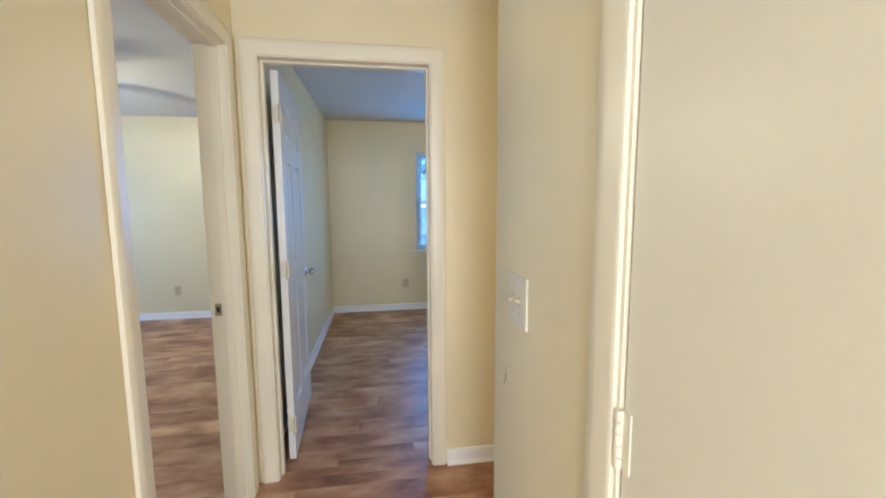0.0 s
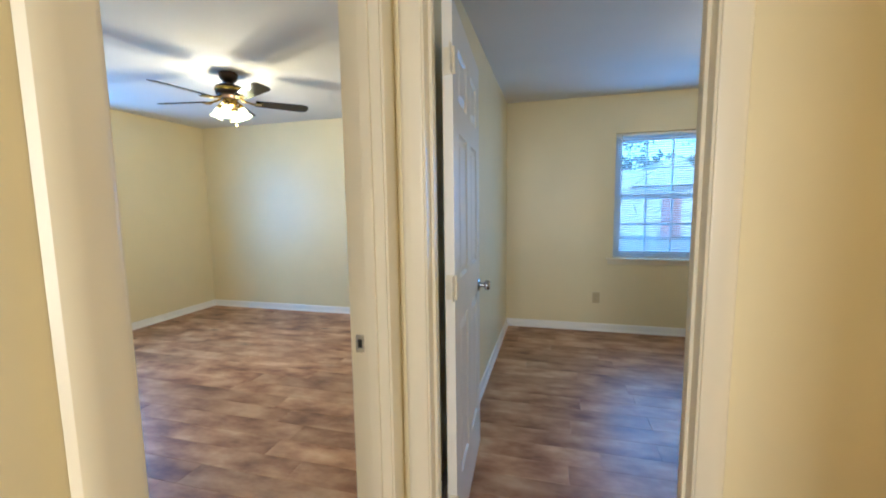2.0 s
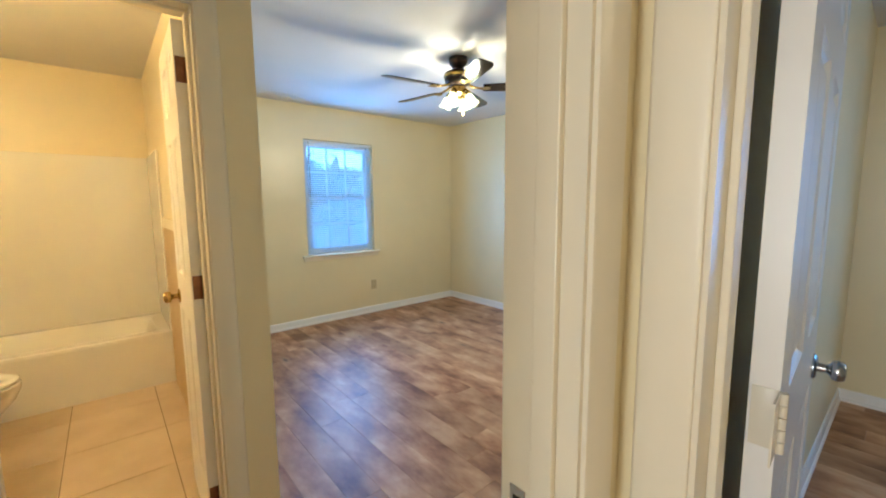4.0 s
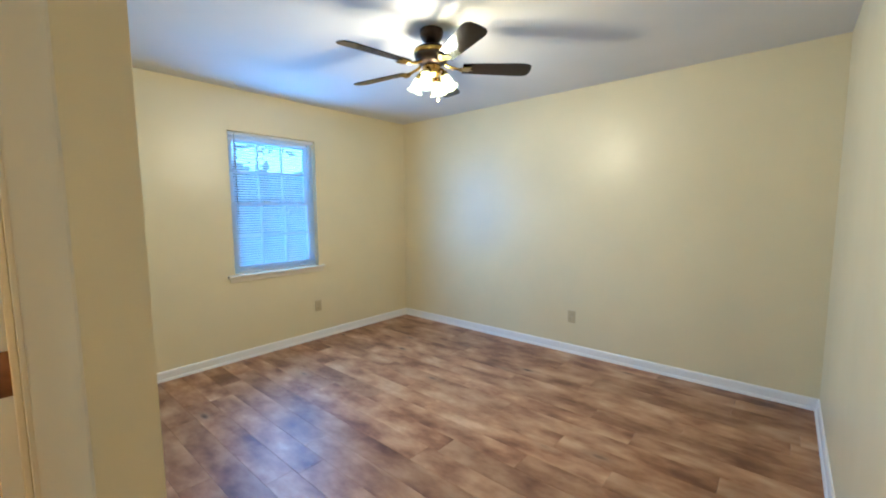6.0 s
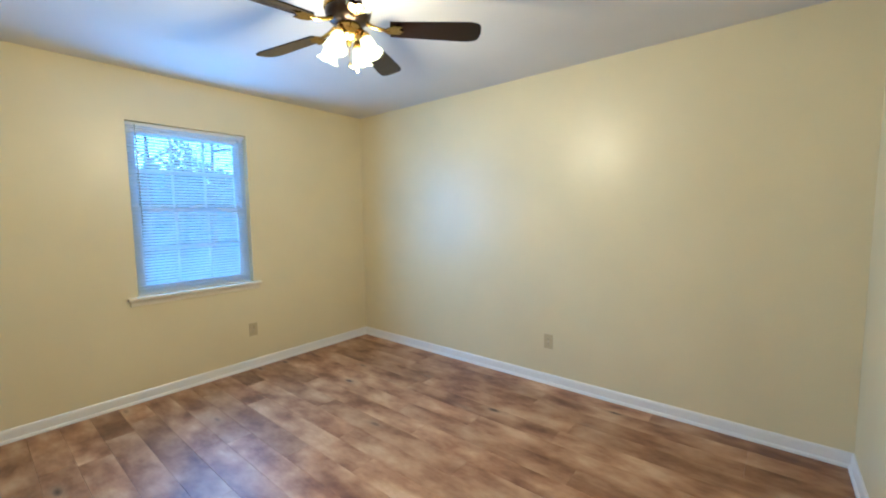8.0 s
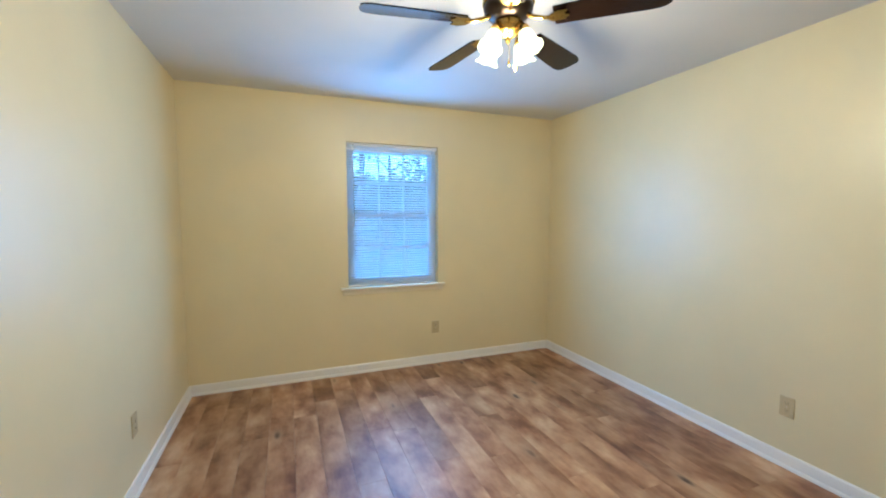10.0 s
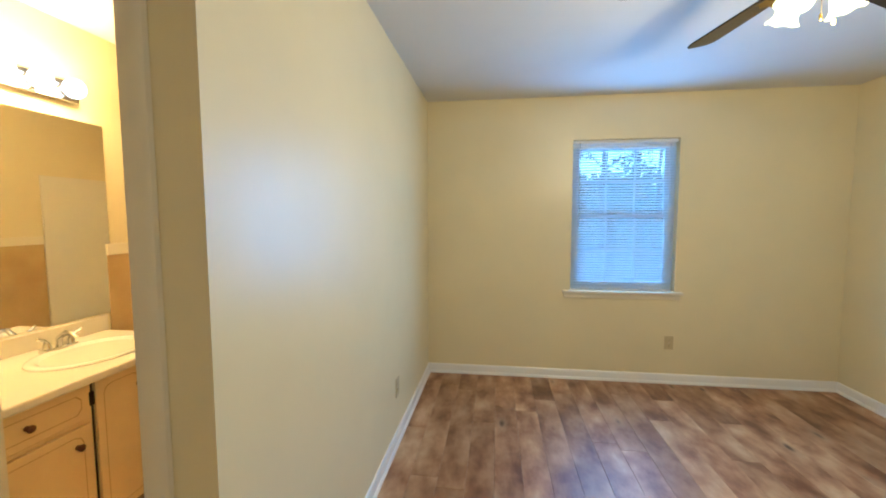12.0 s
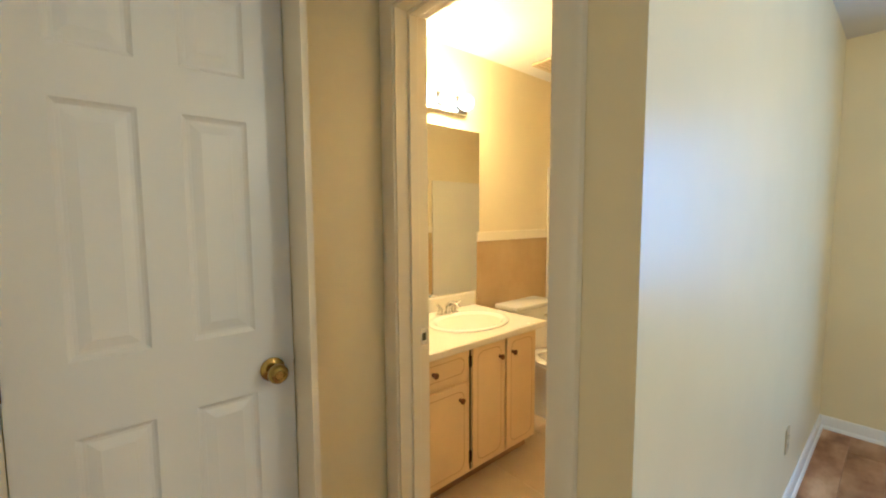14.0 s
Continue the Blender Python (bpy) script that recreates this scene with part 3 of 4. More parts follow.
# ---- ceiling fan ----
def ceiling_fan(m):
    drop = pose(0, 0, -0.035)
    ob = thing("ceiling_fan", m, "dark five-blade ceiling fan with brass trim and lit glass shades", "ceiling fan")
    bm = bmesh.new()
    lathe(bm, [(0.070, -0.021), (0.072, -0.035), (0.066, -0.062), (0.048, -0.086), (0.034, -0.098), (0.034, -0.114)], n=28)
    part("canopy", bm, DARKMETAL, ob, "black canopy", 40)
    bm = bmesh.new()
    lathe(bm, [(0.030, -0.074), (0.075, -0.082), (0.098, -0.094), (0.103, -0.104)], n=32)
    lathe(bm, [(0.100, -0.1285), (0.103, -0.136), (0.098, -0.156), (0.080, -0.176), (0.055, -0.190)], n=32)
    lathe(bm, [(0.096, -0.103), (0.096, -0.130)], n=32)
    housing = part("motor_housing", bm, DARKMETAL, ob, "dark bronze motor housing", 40)
    housing.matrix_basis = drop
    bm = bmesh.new()
    lathe(bm, [(0.103, -0.105), (0.107, -0.108), (0.107, -0.124), (0.103, -0.1275)], n=32)
    part("brass_band", bm, BRASS, housing, "polished brass band", 40)
    for k in range(5):
        a = 45.5 + 72 * k
        bm = bmesh.new()
        tube(bm, [(0.080, 0, -0.178), (0.110, 0, -0.192), (0.150, 0, -0.203), (0.185, 0, -0.206)], [0.010, 0.009, 0.008, 0.007], 8)
        outline = [(0.155, 0.0), (0.175, 0.030), (0.205, 0.044), (0.238, 0.040), (0.225, 0.018), (0.245, 0.0)]
        pts = outline + [(x, -y) for x, y in outline[-2:0:-1]]
        top = [bm.verts.new((x, y, -0.2055)) for x, y in pts]
        low = [bm.verts.new((x, y, -0.2095)) for x, y in pts]
        for i in range(len(pts)):
            j = (i + 1) % len(pts)
            bm.faces.new((top[i], top[j], low[j], low[i]))
        bm.faces.new(top)
        bm.faces.new(low[::-1])
        iron = part("blade_iron", bm, BRASS, ob, "ornate brass blade bracket", 40)
        iron.matrix_basis = drop @ pose(0, 0, 0, 0, 0, a)
        bm = bmesh.new()
        pts = [(0.185, 0.050)] + [(0.40, 0.060), (0.540, 0.066)]
        for j in range(7):
            t = math.pi / 2 - math.pi * j / 6
            pts.append((0.558 + 0.046 * math.cos(t), 0.0225 * (1 if t > 0 else -1) * (1 if abs(t) > 0.01 else 0) + 0.042 * math.sin(t)))
        pts += [(0.540, -0.066), (0.40, -0.060), (0.185, -0.050)]
        top = [bm.verts.new((x, y, 0.0025)) for x, y in pts]
        low = [bm.verts.new((x, y, -0.0035)) for x, y in pts]
        for i in range(len(pts)):
            j = (i + 1) % len(pts)
            bm.faces.new((top[i], top[j], low[j], low[i]))
        bm.faces.new(top)
        bm.faces.new(low[::-1])
        blade = part("blade", bm, BLADE, ob, "dark walnut blade")
        blade.matrix_basis = drop @ pose(0, 0, -0.200, 0, 0, a) @ pose(0, 0, 0, -12, 0, 0)
    bm = bmesh.new()
    lathe(bm, [(0.050, -0.189), (0.056, -0.198), (0.056, -0.232), (0.046, -0.246), (0.030, -0.256), (0.012, -0.262), (0.010, -0.278), (0.004, -0.286)], n=24)
    part("light_kit", bm, BRASS, ob, "polished brass light kit", 40).matrix_basis = pose(0, 0, -0.030)
    for k in range(4):
        a = 22 + 90 * k
        bm = bmesh.new()
        tube(bm, [(0.046, 0, -0.222), (0.064, 0, -0.226), (0.076, 0, -0.240)], 0.008, 8)
        lathe(bm, [(0.012, -0.250), (0.022, -0.262), (0.024, -0.286)], "z", (0.080, 0, 0.012), 14)
        arm = part("lamp_arm", bm, BRASS, ob, "brass lamp holder", 40)
        arm.matrix_basis = pose(0, 0, -0.024, 0, 0, a)
        bm = bmesh.new()
        n, rings = 24, []
        for r, h in ((0.023, 0.0), (0.030, -0.012), (0.038, -0.032), (0.041, -0.055), (0.044, -0.075), (0.053, -0.094), (0.062, -0.104)):
            ring = []
            for i in range(n):
                t = 2 * math.pi * i / n
                f = 1 + 0.045 * math.cos(6 * t) * min(1, -h / 0.1) ** 2
                ring.append(bm.verts.new((r * f * math.cos(t), r * f * math.sin(t), h + 0.004 * math.cos(6 * t) * (h < -0.09))))
            rings.append(ring)
        for p, q in zip(rings, rings[1:]):
            for i in range(n):
                bm.faces.new((p[i], p[(i + 1) % n], q[(i + 1) % n], q[i]))
        shade = part("shade", bm, SHADE, ob, "lit frosted tulip glass shade", 60)
        shade.matrix_basis = pose(0, 0, 0, 0, 0, a) @ pose(0.080, 0, -0.288, 0, -24, 0) @ Matrix.Scale(0.82, 4)
        bm = bmesh.new()
        lathe(bm, [(0.0001, -0.082), (0.014, -0.076), (0.019, -0.060), (0.016, -0.040), (0.010, -0.020)], n=14)
        bulb = part("bulb", bm, BULB, shade, "lit bulb", 60)
    for x, z1 in ((0.03, -0.42), (-0.025, -0.38)):
        bm = bmesh.new()
        tube(bm, [(x, 0.02, -0.245), (x, 0.02, z1)], 0.0011, 6)
        lathe(bm, [(0.001, 0.012), (0.005, 0.004), (0.004, -0.010), (0.001, -0.014)], "z", (x, 0.02, z1), 8)
        part("pull_chain", bm, BRASS, ob, "brass pull chain")
    return ob


ceiling_fan(pose(FAN.x, FAN.y, 2.44))


# ---- outlets and switches ----
def outlet(m):
    ob = thing("wall_outlet", m, "almond plastic duplex outlet low on the wall", "outlet", "outlets in the bedrooms")
    bm = bmesh.new()
    box(bm, -0.036, 0.036, 0, 0.0055, -0.058, 0.058, 0.002)
    part("cover_plate", bm, ALMOND, ob)
    for z in (-0.020, 0.020):
        bm = bmesh.new()
        box(bm, -0.016, 0.016, 0.005, 0.0075, z - 0.0135, z + 0.0135, 0.0012)
        sock = part("socket", bm, ALMOND, ob)
        # Slots aren't cut; black patches on the face give their inner shade.
        bm = bmesh.new()
        box(bm, -0.0075, -0.0055, 0.0070, 0.0080, z - 0.002, z + 0.007)
        box(bm, 0.0055, 0.0075, 0.0070, 0.0080, z - 0.002, z + 0.007)
        lathe(bm, [(0.0024, 0.0070), (0.0024, 0.0080)], "y", (0, 0, z - 0.008), 10)
        part("slot", bm, BLACK, sock)
    bm = bmesh.new()
    lathe(bm, [(0.0033, 0.0050), (0.0030, 0.0066)], "y", (0, 0, 0), 10)
    part("screw", bm, IVORY, ob)
    return ob


for m in (pose(XW, 4.439, 0.352, 0, 0, -90), pose(-2.582, YN, 0.347, 0, 0, 180), pose(-3.655, YS, 0.352), pose(0.202, B2N, 0.358, 0, 0, 180)):
    outlet(m)

mark = thing("scuff_mark", pose(XR, 1.478, 0.92), "small curved grey scuff on the cream hall wall", "scuff", "", "structure")
bm = bmesh.new()
tube(bm, [(0, 0, 0.028), (0, -0.004, 0.010), (0, 0, -0.008), (0, 0.012, -0.022)], 0.0018, 6)
part("scuff", bm, SCUFF, mark)
sw = thing("light_switch", pose(XR, 1.386, 1.157, 0, 0, 90), "ivory two-gang light switch on the hall wall", "light switch")
bm = bmesh.new()
box(bm, -0.064, 0.064, 0, 0.006, -0.061, 0.061, 0.0025)
part("cover_plate", bm, IVORY, sw)
for x, up in ((-0.023, 1), (0.023, -1)):
    bm = bmesh.new()
    box(bm, x - 0.005, x + 0.005, 0.005, 0.0066, -0.012, 0.012)
    part("toggle_slot", bm, ALMOND, sw)
    bm = bmesh.new()
    lathe(bm, [(0.0042, 0.0), (0.0036, 0.010), (0.0030, 0.013)], "y", (0, 0, 0), 10)
    part("toggle", bm, ALMOND, sw).matrix_basis = pose(x, 0.006, 0, 22 * up)
    for z in (-0.030, 0.030):
        bm = bmesh.new()
        lathe(bm, [(0.0033, 0.0055), (0.0030, 0.0068)], "y", (x, 0, z), 10)
        part("screw", bm, ALMOND, sw)


# ---- bathroom ----
def tub():
    ob = thing("bathtub", pose(-4.46, 1.515, 0), "white built-in bathtub with a plain apron", "bathtub")
    x0, x1, y0, y1, top = -0.358, 0.355, -0.738, 0.738, 0.405
    bm = bmesh.new()
    prism(bm, [(x1 - 0.03, 0.0), (x1 - 0.006, 0.0), (x1 - 0.004, 0.02), (x1 - 0.001, top - 0.03), (x1 - 0.03, top - 0.03)], y0, y1)
    part("apron", bm, FIBRE, ob)
    bm = bmesh.new()

    def ring(ix0, ix1, iy, z, r, n=6):
        pts = []
        for cx, cy, a0 in ((ix1 - r, y1 - iy - r, 0), (ix0 + r, y1 - iy - r, 90), (ix0 + r, y0 + iy + r, 180), (ix1 - r, y0 + iy + r, 270)):
            for k in range(n + 1):
                a = radians(a0 + 90 * k / n)
                pts.append(bm.verts.new((cx + r * math.cos(a), cy + r * math.sin(a), z)))
        return pts
    loops = [ring(x0, x1, 0.0, top - 0.03, 0.004), ring(x0, x1, 0.0, top - 0.008, 0.006), ring(x0 + 0.006, x1 - 0.006, 0.006, top, 0.01),
             ring(x0 + 0.07, x1 - 0.075, 0.09, top, 0.12), ring(x0 + 0.085, x1 - 0.09, 0.11, top - 0.02, 0.12), ring(x0 + 0.14, x1 - 0.14, 0.20, 0.10, 0.11), ring(x0 + 0.18, x1 - 0.18, 0.26, 0.07, 0.08)]
    for a, b in zip(loops, loops[1:]):
        for i in range(len(a)):
            j = (i + 1) % len(a)
            bm.faces.new((a[i], a[j], b[j], b[i]))
    bm.faces.new(loops[-1])
    part("basin", bm, FIBRE, ob, smooth=40)
    return ob


tub()
sur = thing("tub_surround", pose(0, 0, 0), "white moulded wall panels round the bathtub", "tub surround")
for row in ((XW + 0.001, XW + 0.016, YB + 0.016, YS - 0.136), (XW + 0.001, -4.085, YB + 0.001, YB + 0.016), (XW + 0.001, -4.085, YS - 0.136, YS - 0.121)):
    bm = bmesh.new()
    box(bm, *row, 0.405, 1.76, 0.003)
    part("panel", bm, FIBRE, sur)

for name, x0, x1, y0, y1 in (("north", -4.080, XB - 0.125, YS - 0.128, YS - 0.1205), ("south", -4.080, -3.28, YB + 0.0005, YB + 0.008)):
    wa = thing("wainscot", pose(0, 0, 0), "tan tile-look wall panelling with a white cap rail", "wainscot", "", "structure")
    bm = bmesh.new()
    box(bm, x0, x1, y0, y1, 0.0, 1.20)
    part("board", bm, WAINSCOT, wa)
    bm = bmesh.new()
    box(bm, x0, x1, y0 - (0.006 if name == "north" else 0), y1 + (0.006 if name == "south" else 0), 1.20, 1.265, 0.003)
    part("cap_rail", bm, TRIM, wa)

van = thing("vanity_cabinet", pose(-2.72, 1.05, 0), "pale maple bathroom vanity with routed doors and one drawer", "vanity")
bm = bmesh.new()
box(bm, -0.51, 0.53, -0.27, 0.255, 0.085, 0.742)
part("body", bm, CABINET, van)
bm = bmesh.new()
box(bm, -0.50, 0.53, -0.27, 0.195, 0.0, 0.085)
part("toe_kick", bm, GROOVE, van, "dark recessed toe kick")


def cabinet_front(name, x0, x1, z0, z1, kx, kz):
    bm = bmesh.new()
    box(bm, x0, x1, 0.256, 0.272, z0, z1, 0.004)
    front = part(name, bm, CABINET, van)
    m, c = 0.032, 0.035
    pts = [(x0 + m + c, z0 + m), (x1 - m - c, z0 + m), (x1 - m - c * 0.3, z0 + m + c * 0.3), (x1 - m, z0 + m + c), (x1 - m, z1 - m - c), (x1 - m - c * 0.3, z1 - m - c * 0.3), (x1 - m - c, z1 - m), (x0 + m + c, z1 - m), (x0 + m + c * 0.3, z1 - m - c * 0.3), (x0 + m, z1 - m - c), (x0 + m, z0 + m + c), (x0 + m + c * 0.3, z0 + m + c * 0.3)]
    if z1 - z0 < 0.2:
        c = 0.02
        pts = [(x0 + m + c, z0 + m), (x1 - m - c, z0 + m), (x1 - m, z0 + m + c), (x1 - m, z1 - m - c), (x1 - m - c, z1 - m), (x0 + m + c, z1 - m), (x0 + m, z1 - m - c), (x0 + m, z0 + m + c)]
    bm = bmesh.new()
    cx, cz = (x0 + x1) / 2, (z0 + z1) / 2
    outer = [bm.verts.new((x, 0.2725, z)) for x, z in pts]
    inner = [bm.verts.new((x + (0.0035 if x < cx else -0.0035), 0.2725, z + (0.0035 if z < cz else -0.0035))) for x, z in pts]
    for i in range(len(pts)):
        j = (i + 1) % len(pts)
        bm.faces.new((outer[i], outer[j], inner[j], inner[i]))
    part("groove", bm, ROUTED, front, "tan routed groove")
    bm = bmesh.new()
    lathe(bm, [(0.010, 0.272), (0.006, 0.276), (0.006, 0.284), (0.014, 0.290), (0.014, 0.296), (0.008, 0.300), (0.0001, 0.301)], "y", (kx, 0, kz), 14)
    part("knob", bm, OLDBRASS, front, "small dark brass knob", 40)
    return front


cabinet_front("drawer", 0.045, 0.50, 0.585, 0.730, 0.27, 0.658)
cabinet_front("cabinet_door", 0.045, 0.50, 0.10, 0.565, 0.105, 0.490)
cabinet_front("cabinet_door", -0.225, 0.018, 0.10, 0.730, -0.180, 0.640)
cabinet_front("cabinet_door", -0.490, -0.240, 0.10, 0.730, -0.285, 0.640)
# No real opening here: the gap's shade is a black strip.
bm = bmesh.new()
box(bm, 0.0195, 0.0265, 0.255, 0.2575, 0.10, 0.730)
part("door_gap", bm, BLACK, van, "black strip giving the shade in the gap beside the hinged door")
for z in (0.17, 0.66):
    bm = bmesh.new()
    box(bm, 0.020, 0.042, 0.256, 0.268, z - 0.028, z + 0.028, 0.002)
    part("hinge", bm, DARKMETAL, van, "dark cabinet hinge")

top = thing("countertop", pose(-2.72, 1.05, 0.742), "cream laminate countertop with backsplash", "countertop")
bm = bmesh.new()
box(bm, -0.53, 0.538, -0.275, 0.320, 0.0, 0.036, 0.008)
part("slab", bm, COUNTER, top)
bm = bmesh.new()
box(bm, -0.53, 0.538, -0.274, -0.254, 0.036, 0.125, 0.006)
part("backsplash", bm, COUNTER, top)

sink = thing("sink", pose(-2.90, 1.095, 0.778), "white oval drop-in sink", "sink")
bm = bmesh.new()
n, rings = 36, []
for s, h in ((1.0, 0.0), (1.0, 0.006), (0.96, 0.012), (0.88, 0.012), (0.82, 0.004), (0.70, -0.02), (0.35, -0.03), (0.08, -0.033)):
    rings.append([bm.verts.new((0.255 * s * math.cos(2 * math.pi * i / n), 0.195 * s * math.sin(2 * math.pi * i / n), h + 0.001)) for i in range(n)])
for a, b in zip(rings, rings[1:]):
    for i in range(n):
        bm.faces.new((a[i], a[(i + 1) % n], b[(i + 1) % n], b[i]))
bm.faces.new(rings[-1])
part("basin", bm, CERAMIC, sink, smooth=50)

tap = thing("faucet", pose(-2.90, 0.905, 0.790), "chrome two-handle basin faucet", "faucet")
bm = bmesh.new()
box(bm, -0.075, 0.075, -0.024, 0.024, -0.012, 0.010, 0.006)
part("base_plate", bm, CHROME, tap)
bm = bmesh.new()
tube(bm, [(0, 0, 0.005), (0, 0.005, 0.050), (0, 0.045, 0.075), (0, 0.090, 0.068), (0, 0.105, 0.052)], [0.015, 0.014, 0.012, 0.011, 0.010], 12)
part("spout", bm, CHROME, tap, smooth=60)
for x in (-0.052, 0.052):
    bm = bmesh.new()
    lathe(bm, [(0.017, 0.008), (0.015, 0.030), (0.011, 0.040)], "z", (x, 0, 0), 16)
    tube(bm, [(x, 0, 0.038), (x + (0.012 if x > 0 else -0.012), 0.004, 0.052), (x + (0.046 if x > 0 else -0.046), 0.012, 0.070)], [0.009, 0.008, 0.006], 10)
    part("handle", bm, CHROME, tap, smooth=50)

mir = thing("mirror", pose(-2.745, YB + 0.001, 0), "large frameless wall mirror above the vanity", "mirror")
bm = bmesh.new()
box(bm, -0.555, 0.560, 0.0, 0.005, 0.872, 1.925)
part("mirror_glass", bm, MIRROR, mir)

bar = thing("vanity_light", pose(-2.845, YB + 0.001, 2.055), "chrome vanity light bar with lit globe bulbs", "wall light")
bm = bmesh.new()
box(bm, -0.305, 0.305, 0.0, 0.050, -0.052, 0.052, 0.006)
part("back_plate", bm, CHROME, bar)
for k in range(4):
    x = -0.225 + 0.15 * k
    bm = bmesh.new()
    lathe(bm, [(0.024, 0.050), (0.026, 0.060), (0.018, 0.068)], "y", (x, 0, 0), 16)
    holder = part("lamp_holder", bm, CHROME, bar, smooth=40)
    bm = bmesh.new()
    lathe(bm, [(0.014, 0.066), (0.030, 0.080), (0.042, 0.098), (0.047, 0.116), (0.043, 0.136), (0.030, 0.153), (0.012, 0.161), (0.0001, 0.162)], "y", (x, 0, 0), 20)
    part("globe", bm, GLOBE, holder, "lit round globe bulb", 60)

vent = thing("bath_vent", pose(-3.80, 1.05, H), "beige ceiling exhaust vent grille", "vent")
bm = bmesh.new()
box(bm, -0.13, 0.13, -0.13, 0.13, -0.018, -0.0005, 0.005)
part("frame", bm, ALMOND, vent)
for k in range(7):
    bm = bmesh.new()
    box(bm, -0.11, 0.11, -0.10 + 0.033 * k - 0.009, -0.10 + 0.033 * k + 0.009, -0.024, -0.017, 0.002)
    part("slat", bm, ALMOND, vent)

wc = thing("toilet", pose(-3.68, YB + 0.012, 0), "white two-piece toilet with an open seat and no lid", "toilet")
bm = bmesh.new()
box(bm, -0.215, 0.215, 0.005, 0.190, 0.375, 0.715, 0.022)
tank = part("tank", bm, CERAMIC, wc, smooth=40)
bm = bmesh.new()
box(bm, -0.228, 0.228, 0.0, 0.202, 0.716, 0.750, 0.012)
part("tank_lid", bm, CERAMIC, wc, smooth=40)
bm = bmesh.new()
box(bm, -0.165, -0.100, 0.188, 0.205, 0.640, 0.655, 0.004)
part("flush_lever", bm, CHROME, tank)
bm = bmesh.new()
rings = []
for z, cy, rx, ry in ((0.0, 0.33, 0.115, 0.22), (0.03, 0.33, 0.108, 0.21), (0.12, 0.34, 0.092, 0.19), (0.20, 0.38, 0.115, 0.22), (0.28, 0.415, 0.155, 0.255), (0.345, 0.425, 0.180, 0.275), (0.378, 0.425, 0.183, 0.280), (0.385, 0.425, 0.176, 0.273)):
    rings.append([bm.verts.new((rx * math.cos(2 * math.pi * i / 32), cy + ry * math.sin(2 * math.pi * i / 32), z)) for i in range(32)])
for a, b in zip(rings, rings[1:]):
    for i in range(32):
        bm.faces.new((a[i], a[(i + 1) % 32], b[(i + 1) % 32], b[i]))
for z, rx, ry in ((0.378, 0.130, 0.205), (0.30, 0.115, 0.185), (0.22, 0.075, 0.12), (0.19, 0.03, 0.05)):
    rings.append([bm.verts.new((rx * math.cos(2 * math.pi * i / 32), 0.435 + ry * math.sin(2 * math.pi * i / 32), z)) for i in range(32)])
for a, b in zip(rings[-5:], rings[-4:]):
    for i in range(32):
        bm.faces.new((a[i], a[(i + 1) % 32], b[(i + 1) % 32], b[i]))
bm.faces.new(rings[-1])
bm.faces.new(rings[0][::-1])
part("bowl", bm, CERAMIC, wc, smooth=50)


def oval(bm, rows, cy):
    """Rings of (width, length, height) joined into a ring-shaped seat."""
    loops = [[bm.verts.new((rx * math.cos(2 * math.pi * i / 32), cy + ry * math.sin(2 * math.pi * i / 32), z)) for i in range(32)] for rx, ry, z in rows]
    for a, b in zip(loops, loops[1:] + loops[:1]):
        for i in range(32):
            bm.faces.new((a[i], a[(i + 1) % 32], b[(i + 1) % 32], b[i]))


bm = bmesh.new()
oval(bm, ((0.183, 0.265, 0.387), (0.187, 0.270, 0.392), (0.185, 0.268, 0.402), (0.172, 0.255, 0.408), (0.128, 0.200, 0.406), (0.120, 0.192, 0.398), (0.122, 0.194, 0.387)), 0.428)
part("seat", bm, CERAMIC, wc, smooth=50)
# second bedroom's lamp
dome = thing("ceiling_light", pose(1.15, 4.1, H), "lit round ceiling light", "ceiling light")
bm = bmesh.new()
lathe(bm, [(0.15, -0.0005), (0.15, -0.022), (0.14, -0.028)], n=28)
part("base", bm, BRASS, dome, smooth=40)
bm = bmesh.new()
lathe(bm, [(0.138, -0.026), (0.130, -0.055), (0.095, -0.085), (0.045, -0.098), (0.0001, -0.101)], n=28)
part("diffuser", bm, SHADE, dome, smooth=60)


# ---- outdoors ----
bm = bmesh.new()
bmesh.ops.create_grid(bm, x_segments=60, y_segments=60, size=160)
for v in bm.verts:
    v.co.z = -0.45 + 0.06 * noise.noise(v.co * 0.2)
structure("ground", bm, GRASS, "rough lawn around the house", "ground")
bm = bmesh.new()
box(bm, -6, 40, 15.5, 21.0, -0.40, -0.33)
structure("road", bm, ASPHALT, "pale concrete drive behind the house", "road")
bm = bmesh.new()
box(bm, -23.0, -8.5, -6.0, 15.0, -0.40, -0.33)
structure("pavement", bm, GRAVEL, "worn grey gravel yard beside the house", "pavement")


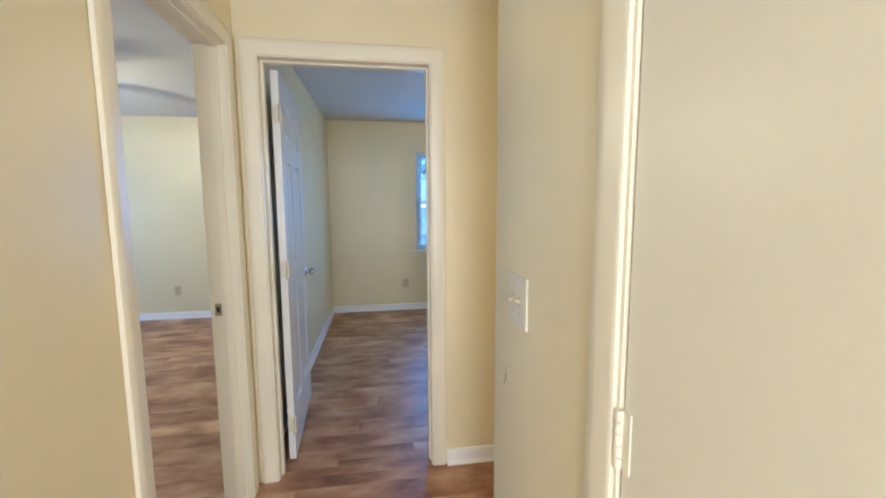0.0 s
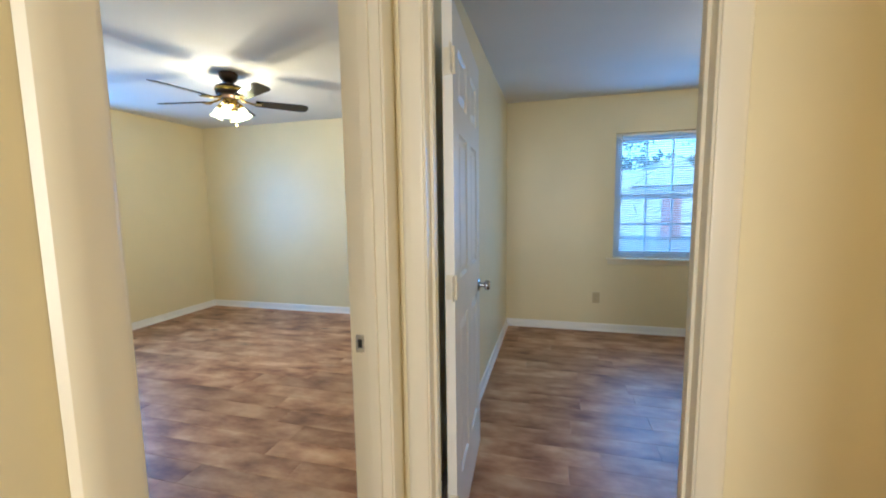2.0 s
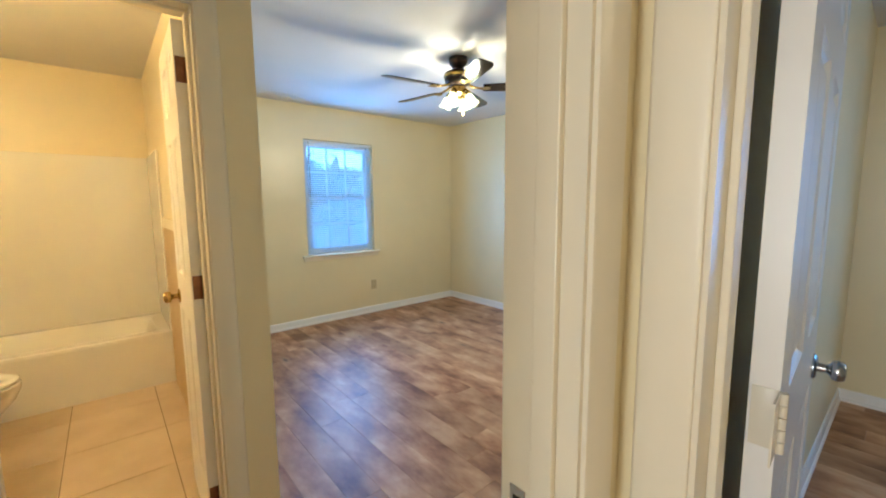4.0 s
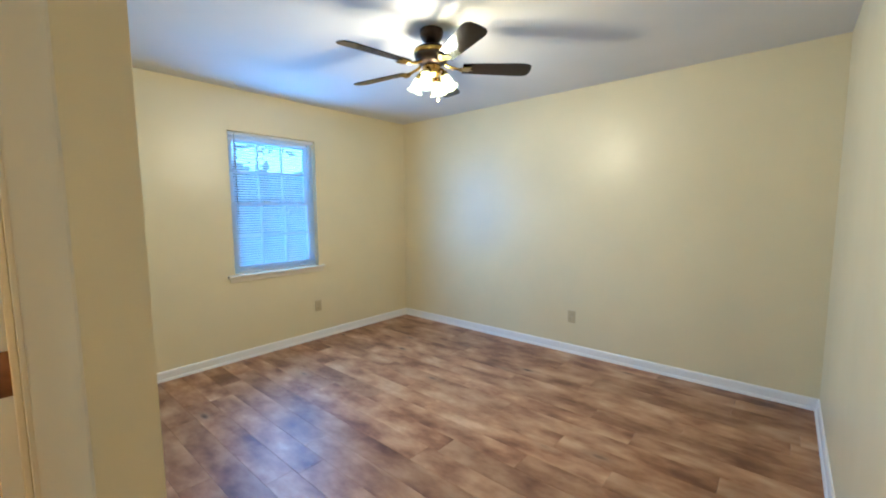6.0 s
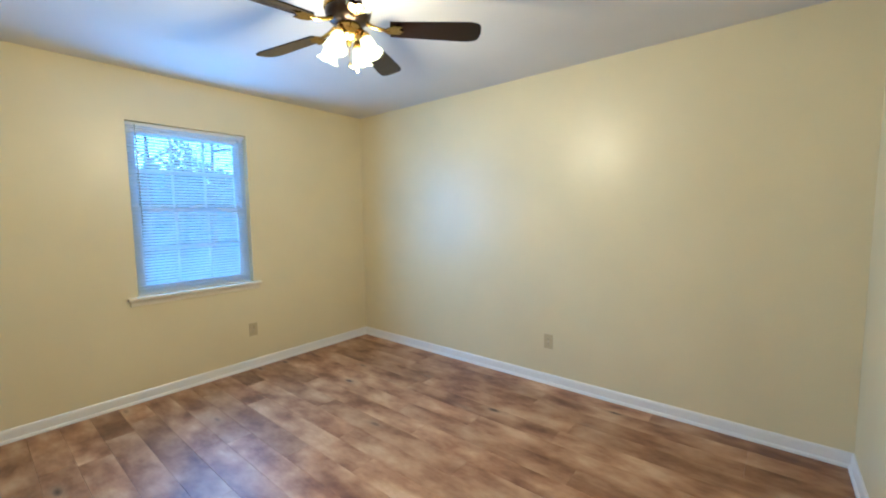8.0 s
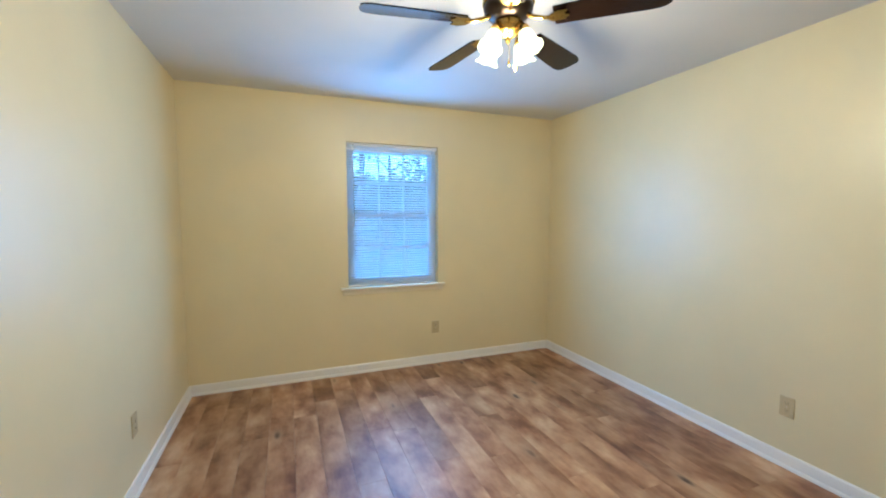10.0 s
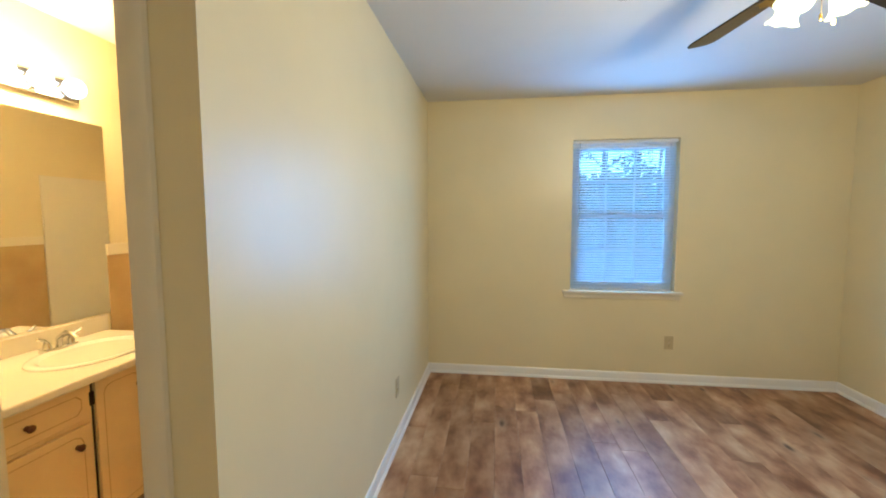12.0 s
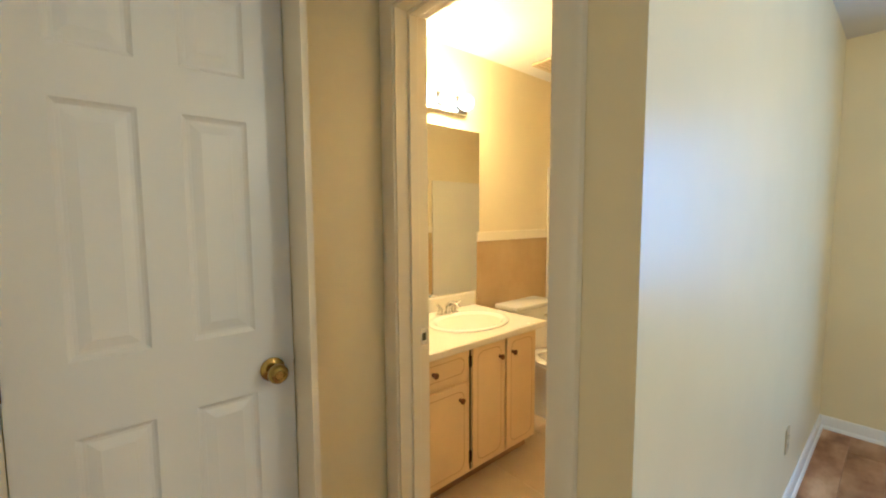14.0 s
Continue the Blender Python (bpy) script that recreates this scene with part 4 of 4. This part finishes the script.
def tree(x, y, tall, spread, seed, n=1500, bare=False):
    rng = random.Random(seed)
    ob = thing("tree", pose(x, y, -0.45), "tall leafy tree outside the window", "tree", "trees outside")
    bm = bmesh.new()
    trunk = [(0, 0, 0)]
    for k in range(1, 7):
        trunk.append((trunk[-1][0] + rng.uniform(-0.12, 0.12), trunk[-1][1] + rng.uniform(-0.12, 0.12), tall * 0.85 * k / 6))
    tube(bm, trunk, [0.19, 0.16, 0.14, 0.12, 0.09, 0.06, 0.03], 10)
    tips = []
    for k in range(16):
        i = rng.randint(1, 5)
        base = Vector(trunk[i])
        a = rng.uniform(0, 2 * math.pi)
        r = spread * rng.uniform(0.5, 1.0)
        tip = base + Vector((r * math.cos(a), r * math.sin(a), rng.uniform(0.3, 1.6)))
        mid = base.lerp(tip, 0.5) + Vector((0, 0, rng.uniform(-0.1, 0.3)))
        tube(bm, [base, mid, tip], [0.055, 0.035, 0.012], 6)
        tips += [mid, tip, base.lerp(tip, 0.75)]
    part("trunk", bm, BARK, ob)
    bm = bmesh.new()
    for k in range(n):
        c = rng.choice(tips) + Vector((rng.gauss(0, 0.42), rng.gauss(0, 0.42), rng.gauss(0, 0.36)))
        q = Euler((rng.uniform(0, 6.3), rng.uniform(0, 6.3), rng.uniform(0, 6.3)))
        s = rng.uniform(0.07, 0.20)
        bm.faces.new([bm.verts.new(c + (q.to_matrix() @ Vector(p)) * s) for p in ((-1, 0, 0), (0, -0.55, 0.15), (1, 0, 0), (0, 0.55, 0.15))])
    tagged(part("crown", bm, LEAVES, ob), kind="stuff")


for k, row in enumerate(((-14.5, 3.55, 8.0, 2.0), (-17.5, 5.9, 9.5, 2.6), (-18.5, 1.2, 9.0, 2.4), (-24.0, 8.6, 10.5, 3.0), (-25.0, 3.6, 10.0, 3.0), (-22.0, -2.5, 10.0, 2.8),
                        (-27.0, 12.5, 10.0, 3.2), (-13.0, 10.5, 9.0, 2.4), (-0.6, 14.2, 8.0, 2.2), (3.4, 28.0, 9.0, 3.0), (-3.5, 26.5, 9.0, 3.0), (9.5, 29.0, 9.5, 3.2), (14.5, 28.0, 9.0, 3.0))):
    tree(*row, 40 + k, 260 if k < 3 else 900)

bm = bmesh.new()
rng = random.Random(9)
for k in range(11000):
    west = k % 2 == 0
    if west:
        c = Vector((-33 + rng.gauss(0, 1.2), rng.uniform(-14, 24), rng.uniform(-0.4, 4.3) + 1.3 * noise.noise(Vector((k * 0.37, 0, 0)))))
    else:
        c = Vector((rng.uniform(-14, 30), 36 + rng.gauss(0, 1.2), rng.uniform(-0.4, 4.6) + 1.3 * noise.noise(Vector((k * 0.37, 4, 0)))))
    q = Euler((rng.uniform(0, 6.3), rng.uniform(0, 6.3), rng.uniform(0, 6.3)))
    s = rng.uniform(0.25, 0.60)
    bm.faces.new([bm.verts.new(c + (q.to_matrix() @ Vector(p)) * s) for p in ((-1, 0, 0), (0, -0.6, 0.2), (1, 0, 0), (0, 0.6, 0.2))])
hedge = new("far_trees", mesh_of("far_trees", bm, LEAVES))
tagged(hedge, "distant band of leafy woods", "woods", "", "stuff")

house = thing("neighbour_house", pose(5.6, 24.0, -0.42), "pale single-storey house with a gabled roof across the drive", "house")
bm = bmesh.new()
box(bm, -4.0, 4.0, 0.0, 6.0, 0.0, 2.6)
part("wall", bm, SIDING, house)
bm = bmesh.new()
prism(bm, [(-1.9, 2.62), (1.9, 2.62), (0.0, 4.1)], -0.5, 5.9)
prism(bm, [(-4.4, 2.60), (4.4, 2.60), (3.4, 3.5), (-3.4, 3.5)], 0.3, 6.0)
part("roof", bm, ROOFING, house)
bm = bmesh.new()
box(bm, -0.45, 0.45, -0.06, 0.02, 0.0, 2.0)
part("brick_front", bm, BRICK, house, "red brick chimney breast beside the door")
for x in (-2.9, 2.9):
    bm = bmesh.new()
    box(bm, x - 0.5, x + 0.5, -0.05, 0.03, 0.9, 2.1)
    win = part("window", bm, VINYL, house)
    bm = bmesh.new()
    box(bm, x - 0.43, x + 0.43, -0.06, -0.04, 0.97, 2.03)
    part("pane", bm, MIRROR, win)


# ---- floor pieces ----
def plank_floor(x0, x1, y0, y1, seed):
    rng = random.Random(seed)
    wide, long = 0.1525, 1.215
    k = math.floor((y0 - YS) / wide)
    while YS + k * wide < y1 - 0.002:
        a, b = max(y0, YS + k * wide), min(y1, YS + (k + 1) * wide)
        x = x0 - rng.uniform(0.1, 1.1)
        while x < x1 - 0.002:
            p, q = max(x, x0), min(x + long, x1)
            if q - p > 0.004 and b - a > 0.004:
                bm = bmesh.new()
                e = 0.0011
                low = [bm.verts.new(c) for c in ((p, a, -0.006), (q, a, -0.006), (q, b, -0.006), (p, b, -0.006))]
                mid = [bm.verts.new(c) for c in ((p + e * 0.3, a + e * 0.3, -0.0011), (q - e * 0.3, a + e * 0.3, -0.0011), (q - e * 0.3, b - e * 0.3, -0.0011), (p + e * 0.3, b - e * 0.3, -0.0011))]
                high = [bm.verts.new(c) for c in ((p + e, a + e, 0), (q - e, a + e, 0), (q - e, b - e, 0), (p + e, b - e, 0))]
                for u, v in ((low, mid), (mid, high)):
                    for i in range(4):
                        bm.faces.new((u[i], u[(i + 1) % 4], v[(i + 1) % 4], v[i]))
                bm.faces.new(high)
                part("plank", bm, PLANK, floor)
            x += long
        k += 1


plank_floor(XW, XE, YS, YN, 1)
plank_floor(XB, XE, YC, YS, 2)
plank_floor(XE, XH, D1[0], D1[1], 3)
plank_floor(XH, XR, -0.9, 1.58, 4)
plank_floor(XH, 2.0, 1.58, YE, 5)
plank_floor(D2[0], D2[1], YE, YE + 0.12, 6)
plank_floor(XH, B2E, YE + 0.12, B2N, 7)
plank_floor(XH, XR, -2.5, -0.9, 8)

S = 0.4575
for i in range(-3, 4):
    for j in range(-3, 3):
        x0, y0 = -3.385 + S * i, 1.652 + S * j
        p, q, a, b = max(x0, XW), min(x0 + S, XB), max(y0, YB), min(y0 + S, YS - 0.12)
        if i == 2:
            q = min(x0 + S, XB)
        if q - p > 0.01 and b - a > 0.01:
            bm = bmesh.new()
            box(bm, p + 0.0022, q - 0.0022, a + 0.0022, b - 0.0022, -0.006, 0.0005)
            part("tile", bm, TILE, bath_floor)
